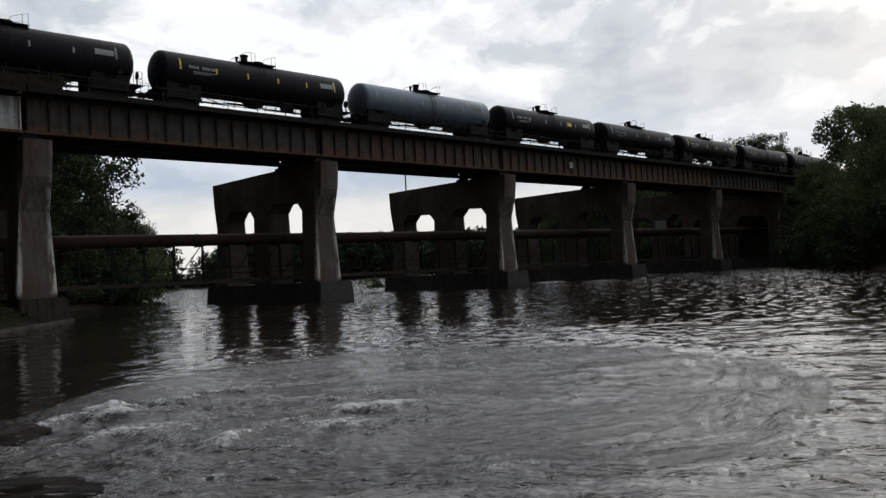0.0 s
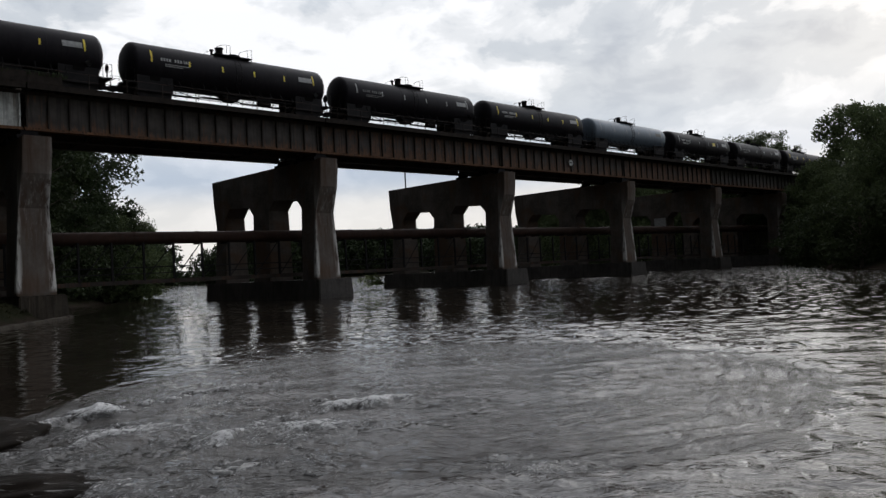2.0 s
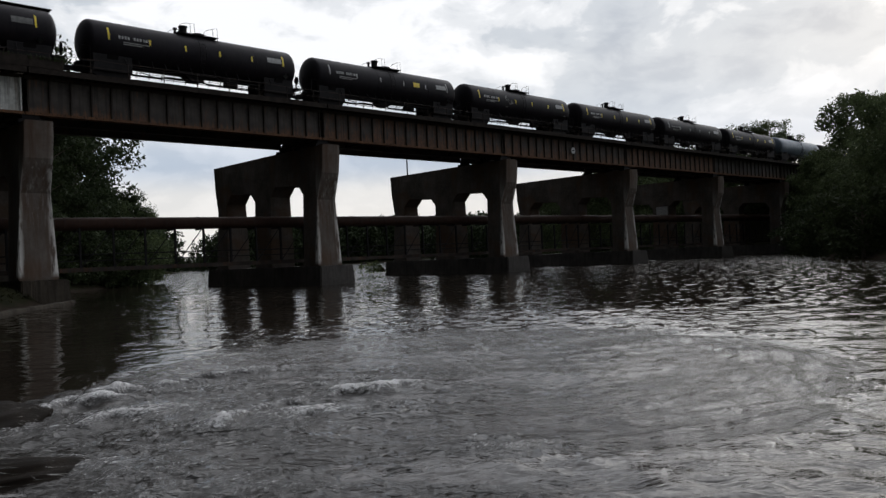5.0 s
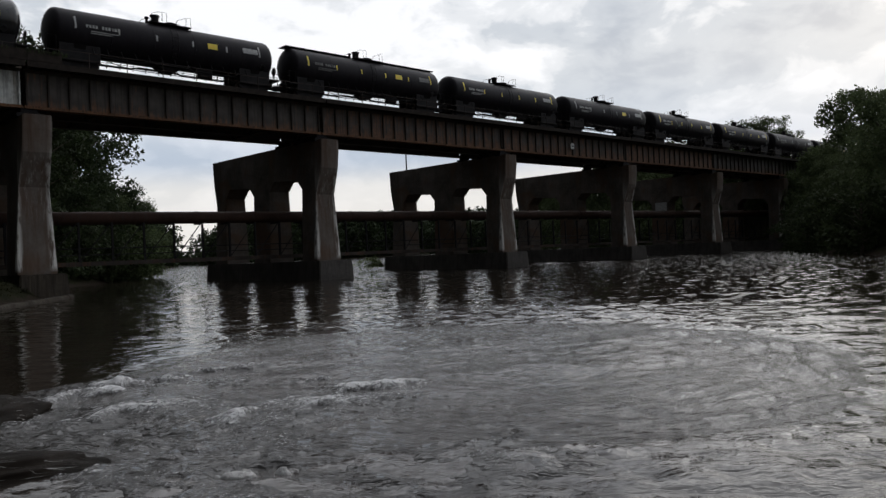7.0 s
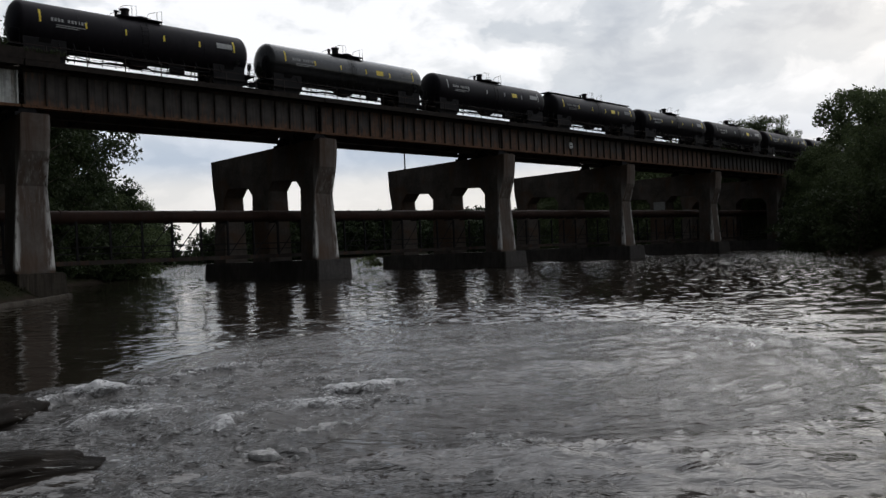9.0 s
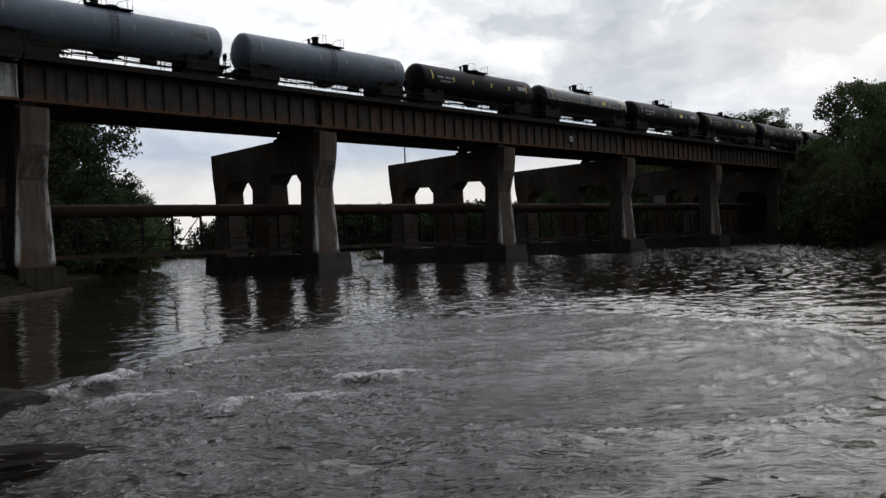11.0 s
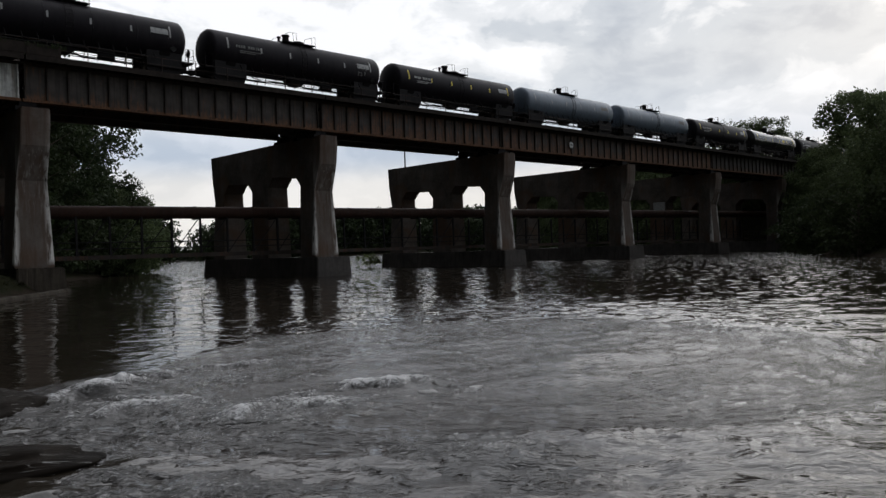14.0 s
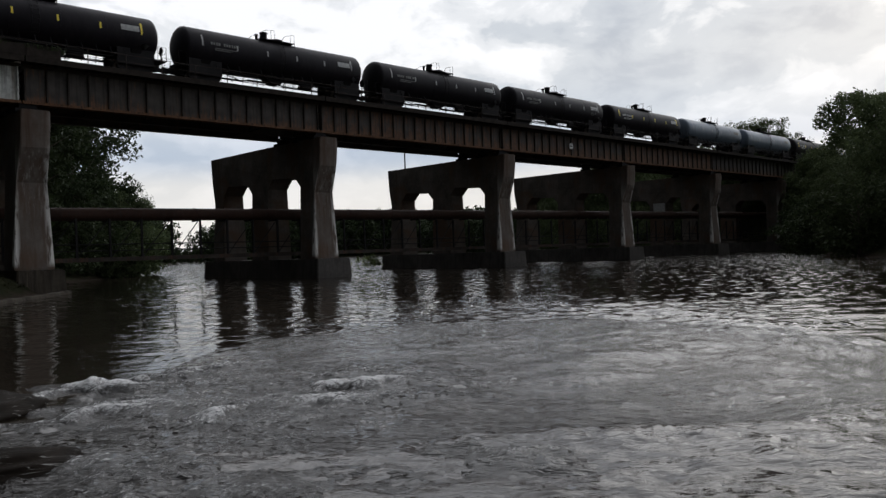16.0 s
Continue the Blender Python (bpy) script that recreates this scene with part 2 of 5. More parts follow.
grime_mark = surface("faded_marking", mottled((0.07, 0.07, 0.07), (0.18, 0.18, 0.17), 4.0, rough=(0.5, 0.7), bump=0.0))
pipe_paint = surface("brown_pipe_coating", mottled((0.026, 0.013, 0.009), (0.056, 0.028, 0.02), 0.6, rough=(0.6, 0.8), streak=((0.05, 0.036, 0.03), 0.6), runs=0.3), **{"Specular IOR Level": 0.15})


def washed_rock(n, where):
    """Black rock under thin drawn-out threads of white water."""
    grain = n.noise(where, 2.2, 5, 0.6)
    thread = n.noise(n.put("ShaderNodeMapping", {0: where, 2: (0, 0, radians(12)), 3: (0.8, 30.0, 9.0)}).outputs[0], 1.5, 6, 0.65, 0.5)
    wet = n.ramp(thread, [(0.61, grey(0)), (0.68, grey(0.8))])
    c = n.mix(wet, n.ramp(grain, [(0.35, (0.006, 0.005, 0.004)), (0.7, (0.018, 0.014, 0.011))]), (0.5, 0.49, 0.47, 1))
    return c, 0.5, n.math("ADD", thread, grain), 0.01


rock_wet = surface("washed_rock", washed_rock, **{"Specular IOR Level": 0.02})
bark = surface("bark", mottled((0.05, 0.04, 0.03), (0.12, 0.095, 0.075), 2.0, (3, 3, 0.6), rough=(0.85, 0.95), bump=0.03))
foam_white = surface("foam", mottled((0.2, 0.19, 0.18), (0.62, 0.61, 0.6), 9.0, rough=(0.4, 0.7), bump=0.02))


def leaf_material(name, dark, light, through_light=0.15):
    def build(n, where):
        per = n.put("ShaderNodeNewGeometry").outputs["Random Per Island"]
        ob = n.put("ShaderNodeObjectInfo").outputs["Random"]
        f = n.math("ADD", n.math("MULTIPLY", per, 0.6), n.math("MULTIPLY", n.noise(where, 0.35, 3), 0.4))
        c = n.ramp(f, [(0.1, dark), (0.9, light)])
        c = n.mix(n.math("MULTIPLY", ob, 0.25), c, (0.05, 0.055, 0.02, 1))
        return c, 0.8, None, 0
    m = surface(name, build, **{"Specular IOR Level": 0.2})
    n = m.node_tree
    bsdf = next(x for x in n.nodes if x.type == "BSDF_PRINCIPLED")
    thin = n.nodes.new("ShaderNodeBsdfTranslucent")
    n.links.new(bsdf.inputs["Base Color"].links[0].from_socket, thin.inputs[0])
    both = n.nodes.new("ShaderNodeMixShader")
    both.inputs[0].default_value = through_light
    out = next(x for x in n.nodes if x.type == "OUTPUT_MATERIAL")
    n.links.new(bsdf.outputs[0], both.inputs[1])
    n.links.new(thin.outputs[0], both.inputs[2])
    n.links.new(both.outputs[0], out.inputs[0])
    return m


leaves_mat = leaf_material("leaves", (0.018, 0.028, 0.013), (0.046, 0.064, 0.026), 0.3)
# paler copy of the leaves, with skylight put into the colour
leaves_lit = leaf_material("lit_leaves", (0.042, 0.06, 0.028), (0.125, 0.16, 0.072), 0.3)
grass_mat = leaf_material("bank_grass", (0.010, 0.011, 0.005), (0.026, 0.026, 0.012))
leaves_pale = leaf_material("pale_leaves", (0.05, 0.075, 0.028), (0.14, 0.175, 0.065), 0.45)
leaves_far = leaf_material("far_leaves", (0.02, 0.034, 0.015), (0.05, 0.07, 0.032))


def flow_relief(n, where, reach=None):
    """Ripples drawn out across the flow's approach, with sharp small crests; the finest die out at the given reach."""
    turned = n.put("ShaderNodeMapping", {0: where, 2: (0, 0, radians(-46))}).outputs[0]
    long = n.noise(n.scaled(turned, (1.25, 0.5, 1)), 1.5, 2, 0.45, 0.6)
    short = n.noise(n.scaled(turned, (1.3, 0.5, 1)), 4.4, 2, 0.5, 0.9)
    short = n.math("SUBTRACT", 1.0, n.math("ABSOLUTE", n.math("MULTIPLY_ADD", short, 2.0, -1.0)))
    crisp = n.noise(n.scaled(turned, (1.3, 0.5, 1)), 13.0, 3, 0.55, 1.0)
    fine = n.math("ADD", n.math("MULTIPLY", short, 0.2), n.math("MULTIPLY", crisp, 0.15))
    if reach:
        far = n.put("ShaderNodeVectorMath", {0: where})
        far.operation = "LENGTH"
        ratio = n.math("DIVIDE", far.outputs["Value"], reach)
        fine = n.math("DIVIDE", fine, n.math("MULTIPLY_ADD", ratio, ratio, 1.0))
    return n.math("ADD", n.math("MULTIPLY", long, 0.6), fine)


def water_surface(n, where):
    c = n.ramp(n.noise(where, 0.12, 3), [(0.35, (0.014, 0.011, 0.008)), (0.65, (0.028, 0.023, 0.017))])
    xyz = n.put("ShaderNodeSeparateXYZ", {0: where}).outputs
    ratio = n.math("DIVIDE", xyz[1], n.math("MAXIMUM", xyz[0], 1.0))
    lively = n.ramp(n.math("MULTIPLY", ratio, 0.4), [(0.11, grey(0.75)), (0.27, grey(0.7)), (0.5, grey(0.58)), (0.9, grey(0.55)), (1.0, grey(0.22))])
    away = n.put("ShaderNodeVectorMath", {0: where})
    away.operation = "LENGTH"
    d = away.outputs["Value"]
    still = n.ramp(n.math("DIVIDE", d, 100.0), [(0.06, grey(0.8)), (0.18, grey(0.85)), (0.3, grey(0.5)), (1.0, grey(0.5))])
    # broken, aired water drawn out below the rapids
    off = n.put("ShaderNodeVectorMath", {0: where, 1: (10.6, 11.2, 0)})
    off.operation = "SUBTRACT"
    axes = []
    for way in ((0.77 / 12, 0.64 / 12, 0), (-0.64 / 5.6, 0.77 / 5.6, 0)):
        d1 = n.put("ShaderNodeVectorMath", {0: off.outputs[0], 1: way})
        d1.operation = "DOT_PRODUCT"
        axes.append(n.math("POWER", n.math("ABSOLUTE", d1.outputs["Value"]), 2.0))
    edge = n.math("ADD", n.math("SQRT", n.math("ADD", axes[0], axes[1])), n.math("MULTIPLY_ADD", n.noise(where, 0.3, 4, 0.6), 0.5, -0.25))
    zone = n.ramp(n.math("MULTIPLY", edge, 0.5), [(0.4, grey(1)), (0.54, grey(0))])
    lace = n.noise(n.scaled(where, (0.8, 1.2, 1)), 3.0, 7, 0.65, 1.0)
    c = n.mix(zone, c, n.ramp(lace, [(0.44, (0.045, 0.039, 0.036)), (0.58, (0.085, 0.077, 0.074)), (0.72, (0.15, 0.142, 0.14))]))
    lively = n.math("MULTIPLY_ADD", zone, 0.3, lively)
    # curved ripples where the swirl's rim shears past the river
    wave = n.math("SINE", n.math("MULTIPLY_ADD", edge, 62.0, n.math("MULTIPLY", n.noise(where, 0.8, 3, 0.5), 9.0)))
    line = n.ramp(n.math("MULTIPLY", edge, 0.5), [(0.4, grey(0)), (0.48, grey(1)), (0.56, grey(0.7)), (0.7, grey(0))])
    line = n.math("MULTIPLY", line, n.ramp(n.noise(where, 0.55, 3, 0.5), [(0.4, grey(0)), (0.6, grey(1))]))
    height = n.math("ADD", n.math("MULTIPLY", flow_relief(n, where, 12.0), n.math("MULTIPLY", lively, still)), n.math("MULTIPLY", n.math("MULTIPLY", wave, line), 0.16))
    # wind ripples far out, too fine for relief: they turn the normal itself
    reach = n.math("MULTIPLY", n.ramp(n.math("DIVIDE", d, 100.0), [(0.12, grey(0)), (0.35, grey(0.74)), (0.55, grey(0.95)), (0.75, grey(1.7)), (1.0, grey(2.8))]),
                   n.ramp(n.math("MULTIPLY", ratio, 0.4), [(0.1, grey(1.5)), (0.24, grey(1.3)), (0.33, grey(0.8)), (0.5, grey(0.7)), (0.8, grey(0.6))]))
    reach = n.math("MULTIPLY_ADD", zone, 0.55, reach)
    turned = n.put("ShaderNodeMapping", {0: where, 2: (0, 0, radians(-38))}).outputs[0]
    chop = n.put("ShaderNodeTexNoise", {"Vector": n.scaled(turned, (1.2, 0.8, 1)), "Scale": 3.0, "Detail": 3.0, "Roughness": 0.5}).outputs["Color"]
    broad = n.put("ShaderNodeTexNoise", {"Vector": n.scaled(turned, (0.7, 0.9, 1)), "Scale": 2.3, "Detail": 2.0, "Roughness": 0.55}).outputs["Color"]
    chop = n.mix(n.ramp(n.math("DIVIDE", d, 100.0), [(0.16, grey(0)), (0.45, grey(0.75))]), chop, broad)
    lean = n.put("ShaderNodeVectorMath", {0: chop, 1: (0.5, 0.5, 0.5)})
    lean.operation = "SUBTRACT"
    flat = n.put("ShaderNodeVectorMath", {0: lean.outputs[0], 1: (1.0, 1.0, 0.0)})
    flat.operation = "MULTIPLY"
    turned = n.put("ShaderNodeVectorMath", {0: flat.outputs[0], 3: reach})
    turned.operation = "SCALE"
    relief = n.put("ShaderNodeBump", {"Height": height, "Distance": 0.12, "Strength": 1.0}).outputs[0]
    whole = n.put("ShaderNodeVectorMath", {0: relief, 1: turned.outputs[0]})
    whole.operation = "ADD"
    unit = n.put("ShaderNodeVectorMath", {0: whole.outputs[0]})
    unit.operation = "NORMALIZE"
    return c, 0.035, None, unit.outputs[0]


def rapids_surface(n, where):
    z = n.put("ShaderNodeSeparateXYZ", {0: where}).outputs[2]
    lace = n.noise(n.scaled(where, (0.6, 1.1, 1)), 7.5, 8, 0.72, 2.0)
    froth = n.noise(where, 19.0, 5, 0.7, 0.6)
    mask = n.math("ADD", n.math("MULTIPLY_ADD", z, 2.7, -0.31), n.math("ADD", n.math("MULTIPLY", lace, 0.85), n.math("MULTIPLY", froth, 0.55)))
    foam = n.ramp(mask, [(0.56, grey(0)), (0.66, grey(0.22)), (0.78, grey(0.85))])
    milk = n.ramp(n.math("ADD", n.math("MULTIPLY", lace, 0.5), n.math("MULTIPLY", n.noise(where, 0.9, 4, 0.6, 0.6), 0.5)), [(0.44, (0.012, 0.01, 0.0085)), (0.68, (0.042, 0.038, 0.036))])
    out = n.put("ShaderNodeVectorMath", {0: n.scaled(where, (1, 1, 0))})
    out.operation = "LENGTH"
    rim = n.ramp(n.math("ADD", n.math("DIVIDE", out.outputs["Value"], 4.3), n.math("MULTIPLY_ADD", lace, 0.4, -0.2)), [(0.55, grey(0)), (0.95, grey(1))])
    foam = n.math("MULTIPLY", foam, n.math("SUBTRACT", 1.0, rim))
    holes = n.ramp(n.noise(n.scaled(where, (0.8, 1.3, 1)), 8.0, 6, 0.7, 1.0), [(0.38, grey(0.3)), (0.52, grey(1))])
    foam = n.math("MULTIPLY", foam, holes)
    milk = n.mix(rim, milk, (0.024, 0.02, 0.017, 1))
    c = n.mix(foam, milk, (0.80, 0.79, 0.79, 1))
    r = n.math("MULTIPLY_ADD", foam, 0.5, 0.06)
    height = n.math("ADD", flow_relief(n, where), n.math("MULTIPLY", n.math("MULTIPLY", froth, foam), 0.12))
    return c, r, height, 0.16


water_mat = surface("river_water", water_surface, IOR=1.333)


def eddy_surface(n, where):
    """Aired, milky water with thin foam drawn out along the swirl."""
    xyz = n.put("ShaderNodeSeparateXYZ", {0: where}).outputs
    r = n.put("ShaderNodeVectorMath", {0: where})
    r.operation = "LENGTH"
    r = r.outputs["Value"]
    away = n.math("MAXIMUM", r, 0.1)
    swirl = n.put("ShaderNodeCombineXYZ", {0: n.math("MULTIPLY", n.math("DIVIDE", xyz[0], away), 2.6), 1: n.math("MULTIPLY", n.math("DIVIDE", xyz[1], away), 2.6),
                                           2: n.math("MULTIPLY", r, 2.6)}).outputs[0]
    lace = n.math("ADD", n.math("MULTIPLY", n.noise(swirl, 1.6, 6, 0.65, 0.8), 0.6), n.math("MULTIPLY", n.noise(where, 5.0, 6, 0.65, 1.0), 0.4))
    c = n.ramp(lace, [(0.45, (0.045, 0.039, 0.036)), (0.58, (0.078, 0.07, 0.067)), (0.74, (0.13, 0.122, 0.12))])
    rim = n.ramp(n.math("ADD", n.math("DIVIDE", r, 7.0), n.math("MULTIPLY_ADD", lace, 0.4, -0.2)), [(0.5, grey(0)), (0.86, grey(1))])
    c = n.mix(n.math("MULTIPLY", rim, 0.7), c, (0.022, 0.018, 0.014, 1))
    ruck = n.noise(n.scaled(swirl, (0.9, 0.9, 1.5)), 1.5, 5, 0.6, 0.5)
    ruck = n.math("SUBTRACT", 1.0, n.math("ABSOLUTE", n.math("MULTIPLY_ADD", ruck, 2.0, -1.0)))
    height = n.math("ADD", n.math("MULTIPLY", flow_relief(n, where), 0.5), n.math("MULTIPLY", ruck, n.math("MULTIPLY_ADD", rim, 0.3, 0.12)))
    return c, 0.05, height, 0.115


eddy_mat = surface("eddy_water", eddy_surface, IOR=1.333)
rapids_mat = surface("rapids_water", rapids_surface, IOR=1.333)


def ground_surface(n, where):
    z = n.put("ShaderNodeSeparateXYZ", {0: where}).outputs[2]
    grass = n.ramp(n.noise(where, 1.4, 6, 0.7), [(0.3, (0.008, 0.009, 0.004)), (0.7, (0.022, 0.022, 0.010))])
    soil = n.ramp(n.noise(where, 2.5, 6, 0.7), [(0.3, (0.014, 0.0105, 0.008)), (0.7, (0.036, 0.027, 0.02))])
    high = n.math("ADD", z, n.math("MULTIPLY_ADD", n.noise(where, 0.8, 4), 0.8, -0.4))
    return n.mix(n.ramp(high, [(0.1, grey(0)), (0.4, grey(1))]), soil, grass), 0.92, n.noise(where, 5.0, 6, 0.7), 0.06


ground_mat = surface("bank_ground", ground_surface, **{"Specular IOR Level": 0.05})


# ------------------------------------------------------------------ mesh helpers
def part(name, bm, material, parent=None, label="", smooth=False):
    """Links a bmesh as one mesh object, under a thing where one is given."""
    me = bpy.data.meshes.new(name)
    bmesh.ops.recalc_face_normals(bm, faces=bm.faces)
    bm.to_mesh(me)
    bm.free()
    me.materials.append(material)
    if smooth:
        me.shade_smooth()
    ob = new(name, me)
    if parent:
        ob.parent = parent
    return tagged(ob, label)


def again(ob, m):
    """Another object on the same mesh, under the same thing."""
    o = ob.copy()
    scene.collection.objects.link(o)
    o.matrix_basis = m
    return o


def box(bm, x0, x1, y0, y1, z0, z1):
    v = [bm.verts.new((x, y, z)) for x in (x0, x1) for y in (y0, y1) for z in (z0, z1)]
    for f in ((0, 1, 3, 2), (4, 6, 7, 5), (0, 4, 5, 1), (2, 3, 7, 6), (0, 2, 6, 4), (1, 5, 7, 3)):
        bm.faces.new([v[i] for i in f])
    return v


def rounded(bm, width, segments=1):
    bmesh.ops.bevel(bm, geom=bm.edges[:], offset=width, segments=segments, affect="EDGES", clamp_overlap=True)


def tube(bm, p, q, r, r2=None, seg=6):
    p, q = Vector(p), Vector(q)
    d = (q - p).normalized()
    a = d.orthogonal().normalized()
    b = d.cross(a)
    rings = []
    for c, s in ((p, r), (q, r if r2 is None else r2)):
        rings.append([bm.verts.new(c + s * (math.cos(t) * a + math.sin(t) * b)) for t in (2 * math.pi * i / seg for i in range(seg))])
    for i in range(seg):
        bm.faces.new((rings[0][i], rings[0][(i + 1) % seg], rings[1][(i + 1) % seg], rings[1][i]))
    bm.faces.new(rings[0][::-1])
    bm.faces.new(rings[1])


def bent(bm, points, r, seg=6):
    """One rod bent through the points."""
    points = [Vector(p) for p in points]
    rings = []
    for i, p in enumerate(points):
        d = (points[min(i + 1, len(points) - 1)] - points[max(i - 1, 0)]).normalized()
        a = d.orthogonal().normalized()
        if rings:
            a = (before - d * before.dot(d)).normalized()
        before = a
        b = d.cross(a)
        rings.append([bm.verts.new(p + r * (math.cos(t) * a + math.sin(t) * b)) for t in (2 * math.pi * i / seg for i in range(seg))])
    for lo, hi in zip(rings, rings[1:]):
        for i in range(seg):
            bm.faces.new((lo[i], lo[(i + 1) % seg], hi[(i + 1) % seg], hi[i]))
    bm.faces.new(rings[0][::-1])
    bm.faces.new(rings[-1])


def lathe(bm, profile, axis="x", seg=32, centre=(0, 0, 0)):
    """Turns (along, radius) pairs about an axis."""
    c = Vector(centre)
    rings = []
    for a, r in profile:
        ring = []
        for i in range(seg):
            t = 2 * math.pi * i / seg
            u, w = r * math.cos(t), r * math.sin(t)
            ring.append(bm.verts.new(c + Vector({"x": (a, u, w), "y": (u, a, w), "z": (u, w, a)}[axis])))
        rings.append(ring)
    for r0, r1 in zip(rings, rings[1:]):
        for i in range(seg):
            bm.faces.new((r0[i], r0[(i + 1) % seg], r1[(i + 1) % seg], r1[i]))
    bm.faces.new(rings[0][::-1])
    bm.faces.new(rings[-1])


def thing(name, label, category, group="", kind="", at=(0, 0, 0)):
    ob = new(name)
    ob.matrix_basis = Matrix.Translation(at)
    ob.empty_display_size = 0.2
    return tagged(ob, label, category, group, kind)


def sheet_mesh(name, xs, ys, height, material):
    """A grid over xs and ys with z from height(x, y)."""
    verts = [(x, y, height(x, y)) for y in ys for x in xs]
    w = len(xs)
    faces = [(j * w + i, j * w + i + 1, (j + 1) * w + i + 1, (j + 1) * w + i) for j in range(len(ys) - 1) for i in range(w - 1)]
    me = bpy.data.meshes.new(name)
    me.from_pydata(verts, [], faces)
    me.materials.append(material)
    me.shade_smooth()
    return new(name, me)


def graded(lo, hi, fine_lo, fine_hi, step, growth):
    """Coordinates dense between fine_lo and fine_hi, ever wider outside."""
    mid = list(np.arange(fine_lo, fine_hi + step / 2, step))
    for sign, end in ((-1, lo), (1, hi)):
        s, edge = step, (mid[0] if sign < 0 else mid[-1])
        while (edge - end) * sign < 0:
            s *= growth
            edge = edge + sign * s
            mid.insert(0, edge) if sign < 0 else mid.append(edge)
    return mid


# ------------------------------------------------------------------ bridge line
FACE, PIER_X, SPAN = 51.3, 36.0, 21.96      # near face of the piers; one pier; from pier to pier
TRACK_Y, RAIL_Z = 53.775, 14.65
GIRDER_LO, GIRDER_HI = 11.75, 14.2
FIRST, LAST = -2, 4                          # piers, counted from the second one in the river's left part
DECK_X0, DECK_X1 = PIER_X + SPAN * (FIRST - 1), PIER_X + SPAN * (LAST + 1)

# ------------------------------------------------------------------ ground and water
SHORE = [(2.2, -0.6), (0.9, 1.9), (-1.6, 5), (-5, 13), (-3, 24), (5.0, 33), (9.0, 42), (14.2, 50.4), (13.6, 54), (14.0, 60), (20, 72), (27, 80), (35, 93), (54, 150), (92, 235), (146, 330), (330, 360),
         (215, 150), (150, 90), (129, 60), (121, 49), (95, 36), (72, 22), (60, 8), (20, -4)]


def shore_distance(x, y):
    """Metres from the river's edge, positive on land."""
    inside, best = False, 1e9
    for (ax, ay), (bx, by) in zip(SHORE, SHORE[1:] + SHORE[:1]):
        dx, dy = bx - ax, by - ay
        t = min(1, max(0, ((x - ax) * dx + (y - ay) * dy) / (dx * dx + dy * dy)))
        best = min(best, math.hypot(x - ax - t * dx, y - ay - t * dy))
        if (ay > y) != (by > y) and x < ax + (y - ay) * dx / dy:
            inside = not inside
    return -best if inside else best


def land_height(x, y):
    d = shore_distance(x, y)
    bumps = 0.25 * noise.noise((x * 0.13, y * 0.13, 0)) + 0.08 * noise.noise((x * 0.7, y * 0.7, 3))
    steep = 0.62 if x < 20 and 34 < y < 56 else 0.32
    z = max(-2.0, d * 0.5) if d < 0 else min(1.7, 0.2 + d * steep) + min(2.5, d * 0.02) + bumps * min(1, d)
    if math.hypot(x, y) < 14 and y < 4:
        z = min(z, 0.35)
    # railway banks beyond both ends of the bridge
    side = max(0.0, abs(y - 55.3) - 5.0)
    for end in (DECK_X1 - 1.0 - x, x - DECK_X0 - 1.0):
        bank = 14.1 - 0.62 * side - 0.9 * max(0.0, end)
        z = max(z, bank) if d > 0 else z
    return z


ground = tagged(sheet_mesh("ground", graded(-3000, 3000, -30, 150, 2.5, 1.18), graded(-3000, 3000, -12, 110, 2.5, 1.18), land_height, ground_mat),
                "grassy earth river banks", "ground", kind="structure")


def waves(x, y):
    d = math.hypot(x, y)
    k = max(0.0, 1 - d / 70)
    turn = math.degrees(math.atan2(y, x))
    k *= (0.55 + 0.45 * min(1.0, max(0.0, (62 - turn) / 30)) if turn < 67 else 0.3) if d > 13 else 1.0
    k *= 1 + 0.9 * min(1.0, max(0.0, (1.1 - math.hypot((0.77 * (x - 10.6) + 0.64 * (y - 11.2)) / 12, (0.77 * (y - 11.2) - 0.64 * (x - 10.6)) / 5.6)) * 2.5))
    u, v = 0.72 * x - 0.69 * y, 0.69 * x + 0.72 * y
    inside = min(1.0, max(0.0, (6.2 - math.hypot(x - 8.5, y - 9.5)) * 1.5, (3.6 - math.hypot(x - 4.2, y - 9.4)) * 1.5))
    return -0.09 * inside + k * (0.05 * noise.noise((u * 0.35, v * 0.85, 0)) + 0.024 * noise.noise((u * 0.8, v * 1.6, 5)) + 0.03 * noise.noise((u * 1.5, v * 3.0, 9))
                + 0.02 * noise.noise((u * 3.2, v * 6.4, 4)) + (0.01 * noise.noise((u * 6, v * 12, 2)) if d < 20 else 0.0))


water = tagged(sheet_mesh("river_water", graded(-1500, 1500, 0, 17, 0.075, 1.026), graded(-300, 1500, 1, 17, 0.075, 1.026), waves, water_mat),
               "dark rippled brown river water reflecting the sky", "river", kind="structure")


